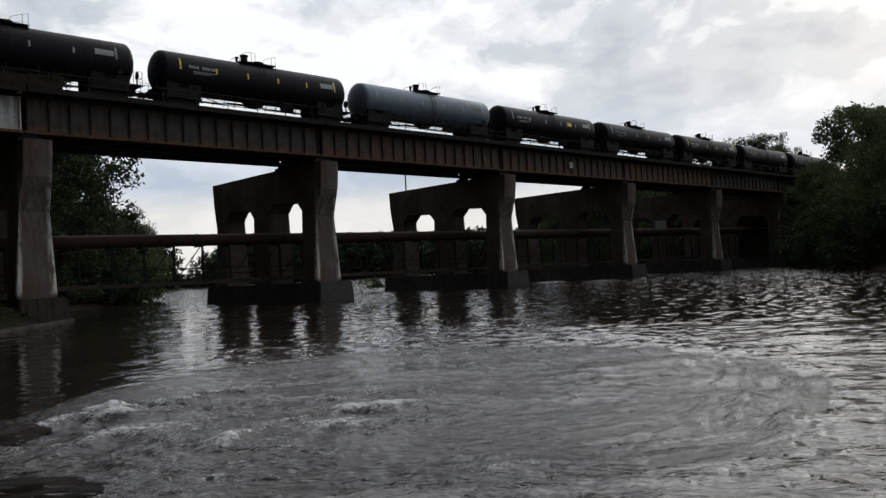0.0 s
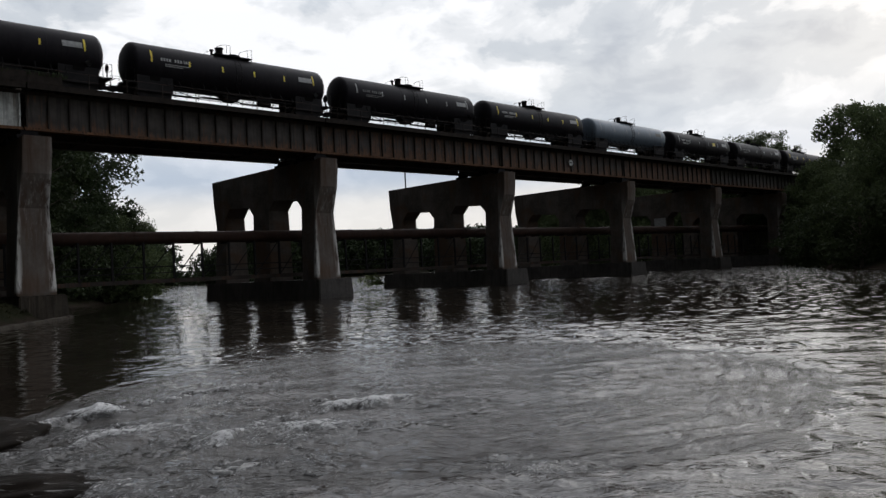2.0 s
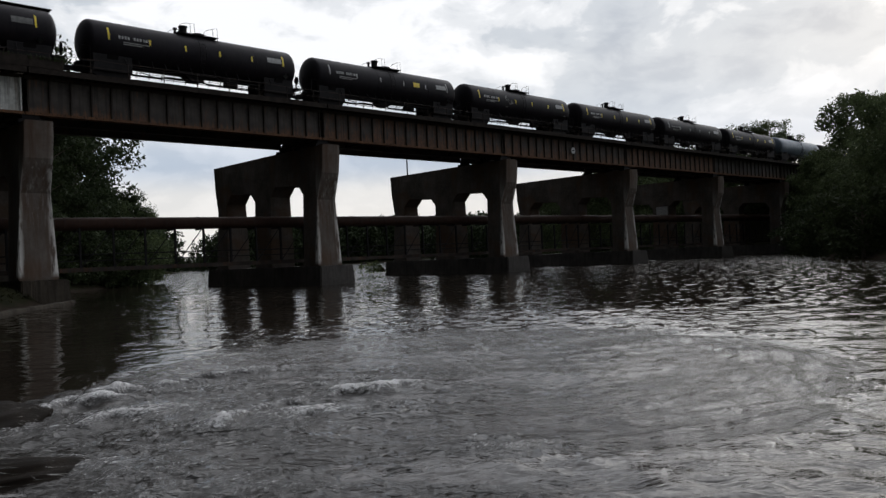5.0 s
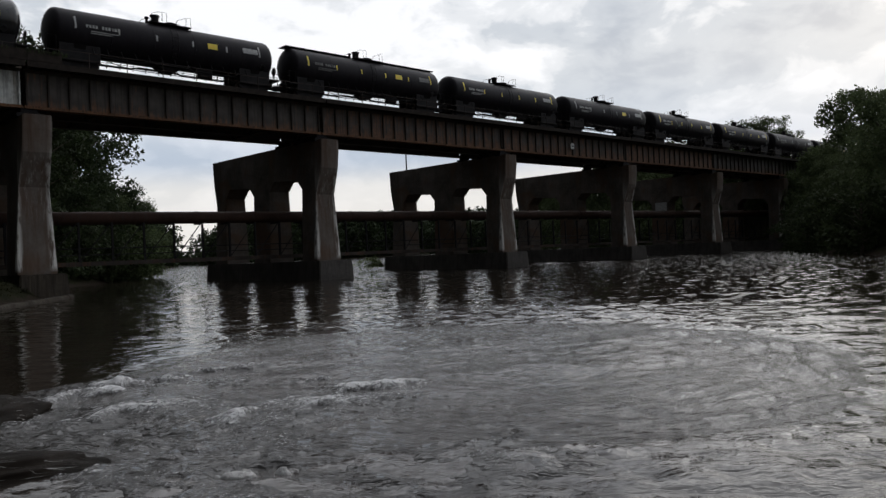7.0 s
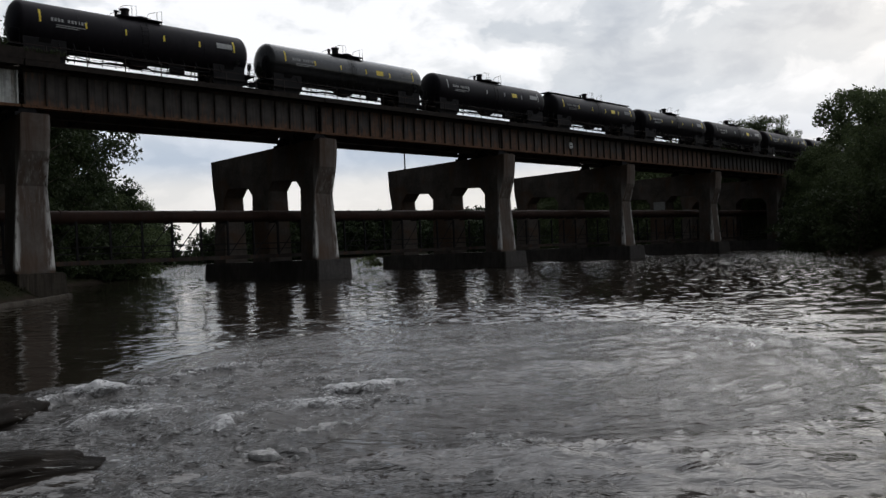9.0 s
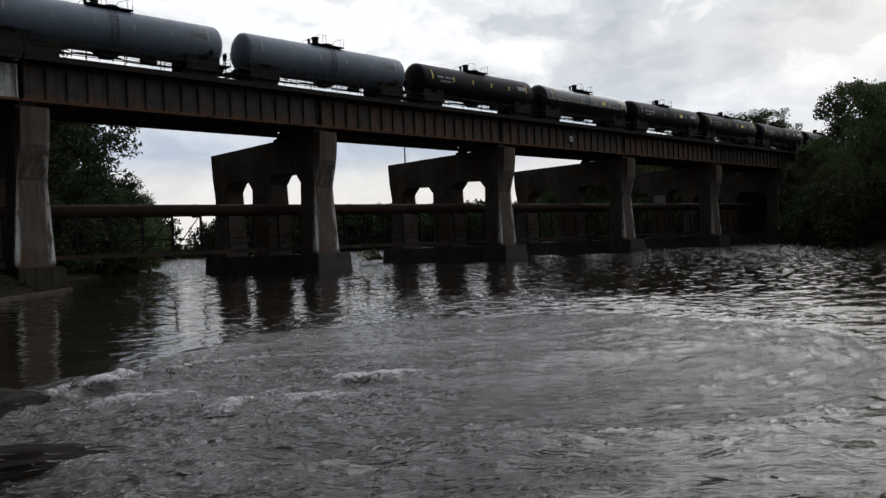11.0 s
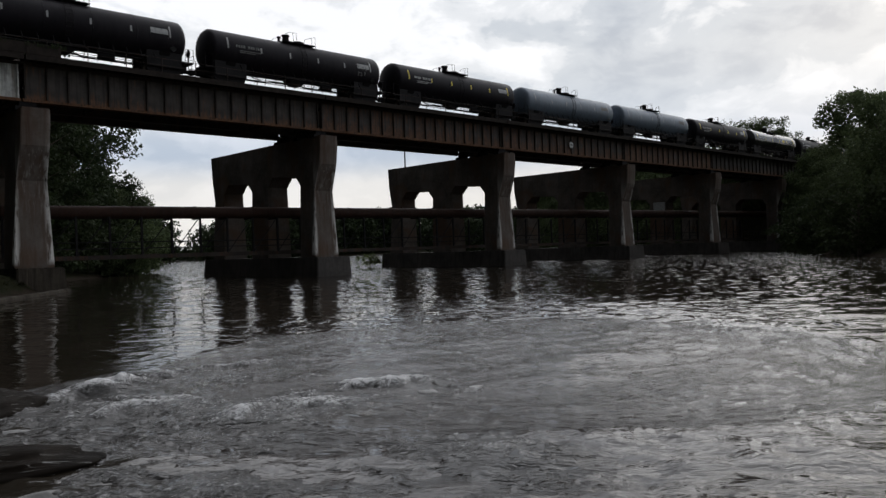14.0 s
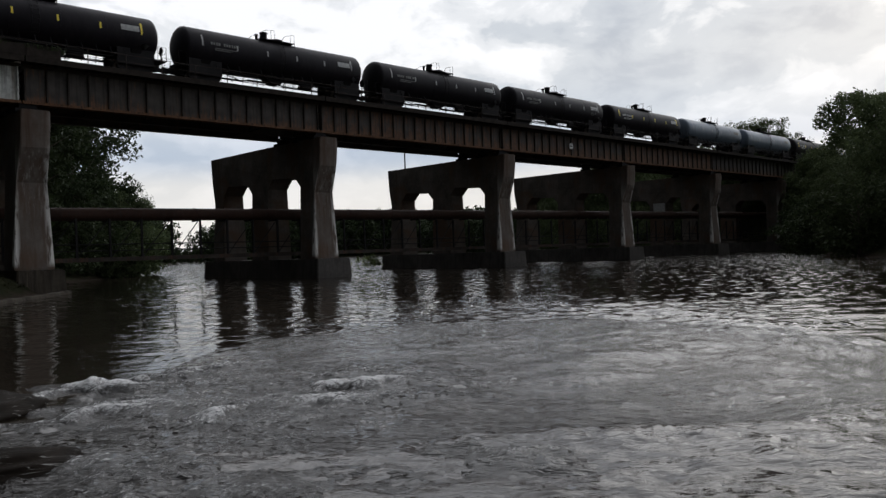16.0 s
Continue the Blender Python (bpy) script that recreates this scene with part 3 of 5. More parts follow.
def ridge(x, y, line, width, height, seed):
    """A standing wave along a line: a steep broken face towards the bank and a long back."""
    best, along, run = 1e9, 0.0, 0.0
    total = sum(math.hypot(bx - ax, by - ay) for (ax, ay), (bx, by) in zip(line, line[1:]))
    for (ax, ay), (bx, by) in zip(line, line[1:]):
        dx, dy = bx - ax, by - ay
        size = math.hypot(dx, dy)
        t = min(1, max(0, ((x - ax) * dx + (y - ay) * dy) / (size * size)))
        gap = math.hypot(x - ax - t * dx, y - ay - t * dy)
        if gap < abs(best):
            best = gap if (y - ay) * dx - (x - ax) * dy > 0 else -gap
            along = run + t * size
        run += size
    if abs(best) > 1.6:
        return 0.0
    v = best + 0.34 * noise.noise((along * 0.9, seed, 0)) + 0.16 * noise.noise((along * 2.6, seed, 4)) + 0.09 * noise.noise((x * 4, y * 4, seed))
    w = width * (0.55 if v < 0 else 3.6)
    amp = min(1.0, max(0.0, 0.66 + 0.9 * noise.noise((along * 1.4, seed, 8)))) * min(1.0, 0.25 + along, 0.25 + (total - along))
    torn = 1.0 + 0.35 * noise.noise((x * 4, y * 4, seed)) + 0.12 * noise.noise((x * 14, y * 14, seed))
    return height * amp * torn * (math.exp(-(v / w) ** 2) if v < 0 else 1 / (1 + (v / w * 1.6) ** 2))


def make_rapids(seed, cx, cy, rx, ry, ridges, label):
    """A patch of broken water, highest inside and dipping under the river at its rim."""
    def height(x, y):
        f = max(0.0, 1 - (x / rx) ** 2 - (y / ry) ** 2)
        f = min(1.0, f * 1.6)
        u, v = 0.72 * x - 0.69 * y, 0.69 * x + 0.72 * y
        z = 0.075 * noise.noise((u * 0.5, v * 1.1, seed)) + 0.1 * (0.2 - abs(noise.noise((u * 0.9, v * 1.7, seed + 3)))) + 0.06 * (0.2 - abs(noise.noise((u * 2.2, v * 3.8, seed + 7))))
        z += 0.014 * noise.noise((u * 6, v * 11, seed + 11))
        z += sum(ridge(x + cx, y + cy, *rest) for rest in ridges)
        return f * (z + 0.03) - 0.11 * (1 - f) ** 1.5 + 0.09 * (1 - f) * noise.noise((x * 0.8, y * 0.8, seed + 20))
    step = 0.055
    ob = sheet_mesh("rapids", list(np.arange(-rx, rx, step)), list(np.arange(-ry, ry, step)), height, rapids_mat)
    ob.matrix_basis = pose(cx, cy, 0)
    return tagged(ob, label, "rapids", "rapids", kind="structure")


RAPIDS = [
    (make_rapids(2.0, 4.7, 9.6, 4.7, 4.5, [(((2.5, 10.9), (3.4, 11.5), (4.2, 11.5), (5.3, 11.9), (6.4, 11.8), (7.9, 11.6)), 0.13, 0.15, 1.0),
                                           (((3.4, 7.7), (4.3, 8.2), (5.3, 8.5), (6.3, 8.2), (7.3, 8.0)), 0.13, 0.14, 5.0),
                                           (((2.6, 9.2), (3.5, 9.6), (4.4, 9.3)), 0.12, 0.1, 9.0)], "white-crested broken rapids over hidden rocks"), 4.7, 9.6, 0.0),
    (make_rapids(31.0, 4.9, 9.3, 4.4, 4.1, [(((3.0, 11.0), (3.9, 11.3), (5.0, 11.6), (6.2, 11.5)), 0.13, 0.12, 14.0), (((3.7, 7.5), (4.5, 7.9), (5.2, 7.7), (5.6, 7.2)), 0.13, 0.13, 18.0),
                                            (((6.0, 9.6), (7.0, 9.5), (8.0, 9.0)), 0.11, 0.09, 22.0)], "foam-streaked choppy broken water"), 4.9, 9.3, 1.9),
    (make_rapids(55.0, 3.4, 5.9, 3.8, 3.8, [(((2.6, 6.3), (3.4, 6.5), (4.3, 6.1)), 0.12, 0.11, 27.0), (((4.6, 5.4), (5.6, 5.1)), 0.1, 0.08, 31.0)],
                 "foam-streaked choppy water near the bank"), 3.4, 5.9, 4.1),
]


def make_eddy():
    """A round swirl with curved ripples near its rim."""
    me = bpy.data.meshes.new("eddy")
    rings, spokes, big = 120, 440, 7.0
    verts, faces = [], []
    for i in range(rings + 1):
        r = 0.3 + (big - 0.3) * i / rings
        for j in range(spokes):
            a = 2 * math.pi * j / spokes
            x, y = r * math.cos(a), r * math.sin(a)
            f = min(1.0, (1 - (r / big) ** 2) * 2.2)
            edge = math.exp(-((r - 5.5) / 0.9) ** 2)
            wob = 1.6 * noise.noise((x * 0.35, y * 0.35, 3)) + 0.5 * noise.noise((x * 0.9, y * 0.9, 6))
            gate = max(0.0, 0.45 + 0.9 * noise.noise((x * 0.5, y * 0.5, 12)))
            side = math.exp(-((math.degrees(math.atan2(y, x)) + 72) / 42) ** 2)
            z = edge * (0.55 * gate + 0.75 * side) * 0.03 * math.sin((r + wob * 0.45) * 2 * math.pi / 0.38) + 0.03 * noise.noise((x * 1.2, y * 1.2, 8)) + 0.055 * noise.noise(((0.72 * x - 0.69 * y) * 0.45, (0.69 * x + 0.72 * y) * 1.0, 15)) + 0.02 * noise.noise((x * 3.0, y * 3.0, 2)) + 0.012 * noise.noise((x * 6.5, y * 6.5, 7))
            verts.append((x, y, f * (z + 0.025) - 0.1 * (1 - f) ** 1.5 + 0.1 * (1 - f) * noise.noise((x * 0.7, y * 0.7, 30))))
    for i in range(rings):
        for j in range(spokes):
            k = (j + 1) % spokes
            faces.append((i * spokes + j, i * spokes + k, (i + 1) * spokes + k, (i + 1) * spokes + j))
    faces.append(tuple(range(spokes))[::-1])
    me.from_pydata(verts, [], faces)
    me.materials.append(eddy_mat)
    me.shade_smooth()
    return tagged(new("eddy", me), "slowly turning eddy with curved ripples", "eddy", kind="structure")


eddy = make_eddy()
eddy.matrix_basis = pose(8.5, 9.5, 0)


def make_foam(seed, long, wide, label):
    """A torn patch of foam: its thick parts stand out of the water, its rim lies below."""
    def height(x, y):
        f = 1 - (x / long) ** 2 - (y / wide) ** 2
        torn = noise.noise((x * 4 + seed, y * 7, 1)) + 0.7 * noise.noise((x * 10, y * 16 + seed, 4))
        return min(0.012, max(-0.3, (0.06 if f > 0 else 1.0) * f + 0.13 * torn - 0.045 - 0.2 * max(0.0, 0.25 - f))) + 0.012 * noise.noise((x * 26, y * 40, seed))
    ob = sheet_mesh("foam_patch", list(np.linspace(-long, long, 60)), list(np.linspace(-wide, wide, 30)), height, foam_white)
    return tagged(ob, label, "foam", "foam drifting down the river")


# foam: middle of the drift, its time, speed along x and y
FOAM = [(make_foam(3, 0.42, 0.16, "torn strip of white foam drifting on the river"), 6.42, 7.02, 12.6, 0.56, 0.02),
        (make_foam(13, 0.34, 0.13, "thin white foam streak drifting on the river"), 6.1, 7.75, 6.8, 0.5, -0.25)]
FOAM_STRIP = make_foam(21, 0.36, 0.14, "bright white foam strip drifting past the rapids")


def make_rock(name, label, size, seed, at, turn):
    bm = bmesh.new()
    bmesh.ops.create_icosphere(bm, subdivisions=5, radius=1.0)
    for v in bm.verts:
        p = v.co.copy()
        k = 1 + 0.22 * noise.noise(p * 1.1 + Vector((seed, 0, 0))) + 0.09 * noise.noise(p * 2.7 + Vector((0, seed, 0)))
        strata = 0.03 * math.sin(p.z * 16 + 3 * noise.noise(p * 1.4))
        v.co = Vector((p.x * size[0], p.y * size[1], p.z * size[2])) * (k + strata)
    ob = part(name, bm, rock_wet, None, smooth=True)
    ob.matrix_basis = pose(*at, 0, 0, turn)
    return tagged(ob, label, "rock", "rocks in the rapids")


make_rock("rock", "black wet rock slab washed by the river", (1.2, 0.42, 0.22), 3, (1.5, 7.75, 0.0), -14)
make_rock("rock", "low black wet rock breaking the river", (1.2, 0.5, 0.3), 8, (1.9, 10.5, 0.02), 25)


# ------------------------------------------------------------------ piers
def half_thickness(z):
    return float(np.interp(z, (-2, 1.55, 6.9, 9.0, 11.3), (1.25, 1.18, 0.95, 1.0, 1.05)))


def make_pier(k):
    x = PIER_X + SPAN * k + (0.3 if k == -1 else 0.0)
    pier = thing("bridge_pier", "stained concrete bridge pier with two tall openings, standing in the river" if k > -1 else
                 "stained concrete bridge pier with two tall openings, standing on the bank", "bridge pier", "bridge piers", at=(x, 0, 0))
    # outline of the wall, along y and z
    outline = [(51.38, 1.5), (51.78, 6.9), (51.05, 9.0), (50.95, 10.4), (50.95, 11.3), (68.65, 11.25), (68.5, 9.0), (68.1, 6.9), (68.5, 1.5)]
    for a, b in ((66.25, 61.15), (58.45, 53.4)):
        outline += [(a, 1.5), (a + 0.15, 7.65), (a - 0.75, 8.5), (b + 0.75, 8.3), (b, 7.45), (b + 0.1, 1.5)]
    bm = bmesh.new()
    # the nose of the near end is cut back on one side, more so towards the top
    nose = lambda y, z: float(np.interp(z, (1.5, 6.9, 9.0, 11.3), (0.03, 0.16, 0.3, 0.45))) if y < 52 else 0.0
    rings = [[bm.verts.new((s * half_thickness(z) + (nose(y, z) if s < 0 else 0.0), y, z)) for y, z in outline] for s in (-1, 1)]
    n = len(outline)
    for i in range(n):
        bm.faces.new((rings[0][i], rings[0][(i + 1) % n], rings[1][(i + 1) % n], rings[1][i]))
    caps = [bm.faces.new(rings[0][::-1]), bm.faces.new(rings[1])]
    bmesh.ops.bevel(bm, geom=[e for e in bm.edges if any(f in caps for f in e.link_faces)], offset=0.06, segments=2, affect="EDGES")
    bmesh.ops.triangulate(bm, faces=[f for f in bm.faces if len(f.verts) > 4])
    part("shaft", bm, concrete, pier)
    bm = bmesh.new()
    v = box(bm, -1.85, 1.85, 50.25, 69.65, -2.0, 1.55) if k > -1 else box(bm, -1.3, 1.85, 50.7, 69.0, -2.0, 1.5)
    for p in v:
        if p.co.z > 0:
            p.co.x *= 0.86
            p.co.y += 0.2 if p.co.y < 60 else -0.2
    rounded(bm, 0.08, 2)
    part("footing", bm, wet_concrete if k > -1 else pale_concrete, pier, "broad dark wet concrete footing at the water line" if k > -1 else "dark footing set in the bank")
    if k == 3:
        bm = bmesh.new()
        box(bm, -1.03, -0.9, 58.75, 60.6, 5.3, 7.7)
        rounded(bm, 0.01)
        part("paint_patch", bm, white_mark, pier, "pale rectangular patch on the pier's flank")
    for y in (51.95, 54.4, 57.35):
        bm = bmesh.new()
        box(bm, -0.75, 0.75, y - 0.35, y + 0.35, 11.2, 11.45)
        box(bm, -0.5, 0.5, y - 0.22, y + 0.22, 11.45, 11.75)
        part("bearing", bm, steel_black, pier, "dark steel bearing")
    return pier


for k in range(FIRST, LAST + 1):
    make_pier(k)


# ------------------------------------------------------------------ spans
def make_span(k):
    """From pier k to pier k + 1."""
    x0, x1 = PIER_X + SPAN * k + 0.05, PIER_X + SPAN * (k + 1) - 0.05
    pale = k == -2
    span = thing("bridge_span", "faded pale grey riveted steel plate girder bridge span" if pale else
                 "rust-streaked dark riveted steel plate girder bridge span", "bridge span", "bridge spans", at=(x0, 0, 0))
    length = x1 - x0
    for y in (51.9, 55.1, 58.0):
        near = y == 51.9
        count = 17
        pitch = (length - 0.3) / count
        bm = bmesh.new()
        if near:
            box(bm, -pitch / 2, pitch / 2, y - 0.02, y + 0.02, GIRDER_LO + 0.04, GIRDER_HI - 0.05)
            plate = part("web_panel", bm, steel_pale if pale else (panel_orange if k == 2 else panel_rusty if k in (0, 1) else panel_dark), span)
            plate.matrix_basis = pose(0.15 + pitch / 2, 0, 0)
            for i in range(1, count):
                again(plate, pose(0.15 + pitch * (i + 0.5), 0, 0))
        else:
            box(bm, 0, length, y - 0.02, y + 0.02, GIRDER_LO + 0.04, GIRDER_HI - 0.05)
            part("web", bm, steel_old, span)
        bm = bmesh.new()
        box(bm, 0, length, y - 0.26, y + 0.26, GIRDER_LO, GIRDER_LO + 0.05)
        box(bm, 0, length, y - 0.12, y + 0.12, GIRDER_LO + 0.05, GIRDER_LO + 0.2)
        part("bottom_flange", bm, steel_rust if near else steel_old, span, "rusty bottom flange" if near else "")
        bm = bmesh.new()
        box(bm, 0, length, y - 0.24, y + 0.24, GIRDER_HI - 0.05, GIRDER_HI)
        box(bm, 0, length, y - 0.11, y + 0.11, GIRDER_HI - 0.18, GIRDER_HI - 0.05)
        part("top_flange", bm, steel_old, span)
        if near:
            bm = bmesh.new()
            box(bm, -0.045, 0.045, y - 0.15, y - 0.02, GIRDER_LO + 0.2, GIRDER_HI - 0.18)
            box(bm, -0.055, 0.008, y - 0.045, y - 0.018, GIRDER_LO + 0.2, GIRDER_HI - 0.18)
            first = part("stiffener", bm, steel_pale if pale else steel_old, span)
            first.matrix_basis = pose(0.15, 0, 0)
            for i in range(1, count + 1):
                again(first, pose(0.15 + (length - 0.3) * i / count, 0, 0))
    # cross frames between the girders
    for i in range(6):
        x = 0.4 + (length - 0.8) * i / 5
        bm = bmesh.new()
        for a, b in ((52.0, 55.0), (55.2, 57.9)):
            tube(bm, (x, a, GIRDER_LO + 0.2), (x, b, GIRDER_HI - 0.2), 0.06)
            tube(bm, (x, a, GIRDER_HI - 0.2), (x, b, GIRDER_LO + 0.2), 0.06)
            tube(bm, (x, a, GIRDER_LO + 0.15), (x, b, GIRDER_LO + 0.15), 0.06)
        part("cross_frame", bm, steel_black, span)
    # ties, planks and fascia
    bm = bmesh.new()
    x = 0.2
    while x < length - 0.1:
        box(bm, x - 0.11, x + 0.11, 51.05, 58.6, GIRDER_HI, GIRDER_HI + 0.22)
        x += 0.46
    tagged(part("tie_deck", bm, timber, span, "tarred timber ties"), kind="stuff")
    for y in (51.0, 51.32, 51.64, 51.96):
        bm = bmesh.new()
        box(bm, 0, length, y, y + 0.29, GIRDER_HI + 0.22, GIRDER_HI + 0.29)
        part("walkway_plank", bm, timber, span)
    bm = bmesh.new()
    box(bm, 0, length, 50.88, 51.03, GIRDER_HI - 0.02, GIRDER_HI + 0.35)
    part("fascia", bm, timber, span, "dark timber fascia along the deck edge")
    if k < 0:
        bm = bmesh.new()
        box(bm, 0, length + 0.14 if k < -1 else 2.0, 50.86, 51.06, GIRDER_HI + 0.35, GIRDER_HI + 1.02)
        part("kerb_board", bm, timber, span, "raised timber kerb holding back ballast")
        rnd = random.Random(40 + k)
        bm = bmesh.new()
        for i in range(700 if k < -1 else 130):
            x, y, z = rnd.uniform(0, length if k < -1 else 2.3), rnd.uniform(50.8, 51.3), GIRDER_HI + 0.98
            h = rnd.uniform(0.04, 0.34) * (0.6 + 0.6 * noise.noise((x * 1.3, 0, k)))
            lean = rnd.gauss(0, 0.1)
            bm.faces.new([bm.verts.new(c) for c in ((x - 0.03, y, z - 0.15), (x + 0.03, y, z - 0.15), (x + lean + 0.02, y - 0.05, z + h * 0.7), (x + lean * 1.4, y - 0.1, z + h))])
        tagged(part("weed", bm, leaves_mat, span, "green weeds sprouting along the kerb"), kind="stuff")
    for y in (-0.72, 0.72):
        bm = bmesh.new()
        box(bm, -0.05, length + 0.05, TRACK_Y + y - 0.07, TRACK_Y + y + 0.07, RAIL_Z - 0.15, RAIL_Z - 0.12)
        box(bm, -0.05, length + 0.05, TRACK_Y + y - 0.012, TRACK_Y + y + 0.012, RAIL_Z - 0.12, RAIL_Z - 0.03)
        box(bm, -0.05, length + 0.05, TRACK_Y + y - 0.036, TRACK_Y + y + 0.036, RAIL_Z - 0.035, RAIL_Z)
        part("rail", bm, rail_steel, span)
    # handrail on the walkway's edge
    bm = bmesh.new()
    tube(bm, (0, 0, 0), (0, 0, 0.98), 0.03)
    post = part("handrail_post", bm, steel_old, span)
    n = 9
    for i in range(n):
        m = pose((i + 0.5) * length / n, 50.95, GIRDER_HI + 0.33)
        if i:
            again(post, m)
        else:
            post.matrix_basis = m
    for z in (0.5, 0.97):
        bm = bmesh.new()
        tube(bm, (0, 50.95, GIRDER_HI + 0.33 + z), (length, 50.95, GIRDER_HI + 0.33 + z), 0.014)
        part("handrail", bm, steel_old, span)
    return span


for k in range(FIRST - 1, LAST + 1):
    make_span(k)


# ------------------------------------------------------------------ small fixtures
def make_edging():
    """A worn concrete kerb along the left bank's foot."""
    line = [(-2.5, 25.0), (5.6, 33.2), (10.2, 42.0), (15.0, 49.0), (15.9, 50.6)]
    bm = bmesh.new()
    rows = []
    steps = 60
    for i in range(steps + 1):
        f = i / steps * (len(line) - 1)
        s = min(int(f), len(line) - 2)
        p, q = Vector((*line[s], 0)), Vector((*line[s + 1], 0))
        c, d = p.lerp(q, f - s), (q - p).normalized()
        side = Vector((d.y, -d.x, 0))
        j = 0.06 * noise.noise((i * 0.7, 0, 0))
        rows.append([bm.verts.new(c + side * w + Vector((0, 0, z))) for w, z in ((0.4 + j, -0.4), (0.26 + j, 0.12 + j), (0.2 + j, 0.16 + j), (0.06, 0.19 + j), (-0.2, 0.0))])
    for r, s in zip(rows, rows[1:]):
        for i in range(4):
            bm.faces.new((r[i], r[i + 1], s[i + 1], s[i]))
    ob = part("bank_edging", bm, pale_concrete)
    return tagged(ob, "worn pale concrete edging along the grassy bank", "kerb", kind="structure")


make_edging()
bm = bmesh.new()
lathe(bm, [(51.66, 0.30), (51.67, 0.36), (51.70, 0.36), (51.71, 0.30)], "y", 24, (69.36, 0, 12.96))
sign = tagged(part("round_sign", bm, steel_pale), "round faded sign plate on the girder", "sign")
bm = bmesh.new()
box(bm, -0.22, 0.22, 51.64, 51.658, 12.82, 12.92)
bars = part("sign_bar", bm, steel_black, sign, "dark bar across the plate")
bars.matrix_basis = pose(69.36, 0, 0.08)
bm = bmesh.new()
box(bm, 69.30, 69.42, 51.70, 51.885, 12.88, 13.04)
part("bracket", bm, steel_black, sign)
pole = thing("lamp_pole", "thin dark steel pole on the pier's end", "pole", at=(58.45, 67.3, 11.25))
bm = bmesh.new()
tube(bm, (0, 0, 0), (0, 0, 5.4), 0.085, 0.06, 10)
part("shaft", bm, steel_black, pole)
bm = bmesh.new()
box(bm, -0.2, 0.2, -0.2, 0.2, -0.02, 0.06)
part("base_plate", bm, steel_black, pole)


# ------------------------------------------------------------------ pipe bridge through the near openings of the piers
def make_pipe_bridge():
    y, x0, x1 = 56.0, -14.0, 134.0
    rise = lambda x: (x - 16.8) * 0.0074
    ob = thing("pipe_bridge", "long low truss footbridge carrying a thick brown pipe", "footbridge", at=(0, y, 0))
    bm = bmesh.new()
    tube(bm, (x0, 0, 5.2 + rise(x0)), (x1, 0, 5.2 + rise(x1)), 0.46, seg=24)
    for i in range(30):
        x = x0 + 2 + i * 4.88
        tube(bm, (x - 0.05, 0, 5.2 + rise(x)), (x + 0.05, 0, 5.2 + rise(x)), 0.49, seg=24)
    part("pipe", bm, pipe_paint, ob, "thick brown coated pipe", smooth=False)
    bm = bmesh.new()
    box(bm, x0, x1, -0.55, 0.7, 1.98, 2.1)
    box(bm, x0, x1, -0.63, -0.5, 1.88, 2.18)
    box(bm, x0, x1, 0.65, 0.78, 1.88, 2.18)
    part("deck", bm, steel_old, ob)
    for s in (-0.55, 0.7):
        for z in (2.65, 3.1):
            bm = bmesh.new()
            tube(bm, (x0, s, z), (x1, s, z), 0.028)
            part("side_rail", bm, steel_black, ob)
    bm = bmesh.new()
    box(bm, -0.07, 0.07, -0.63, -0.5, 2.12, 4.9)
    post = part("post", bm, steel_black, ob)
    bm = bmesh.new()
    tube(bm, (0, -0.55, 2.12), (2.2, -0.55, 4.85), 0.036)
    brace = part("diagonal", bm, steel_black, ob)
    bm = bmesh.new()
    box(bm, -0.06, 0.06, -0.5, 0.72, 4.66, 4.8)
    saddle = part("saddle", bm, steel_black, ob)
    x, i = x0 + 0.5, 0
    while x < x1 - 3:
        for piece in (post, brace, saddle):
            m = pose(x, 0, rise(x) if piece == saddle else 0)
            if i:
                again(piece, m)
            else:
                piece.matrix_basis = m
        x, i = x + 2.26, i + 1
    return ob


make_pipe_bridge()


# ------------------------------------------------------------------ tank cars
R_TANK, Z_TANK, HALF = 1.52, 2.79, 8.26


def patch(bm, x0, x1, z0, z1, lift=0.006, side=-1):
    """A piece of foil on the tank's side, between two heights above its axis."""
    cols = max(1, int((x1 - x0) / 0.6))
    rows = max(1, int(abs(z1 - z0) / 0.12))
    grid = []
    for j in range(rows + 1):
        z = z0 + (z1 - z0) * j / rows
        y = side * (math.sqrt(max(0.01, R_TANK ** 2 - z * z)) + lift)
        grid.append([bm.verts.new((x0 + (x1 - x0) * i / cols, y, Z_TANK + z)) for i in range(cols + 1)])
    for j in range(rows):
        for i in range(cols):
            bm.faces.new((grid[j][i], grid[j][i + 1], grid[j + 1][i + 1], grid[j + 1][i]))


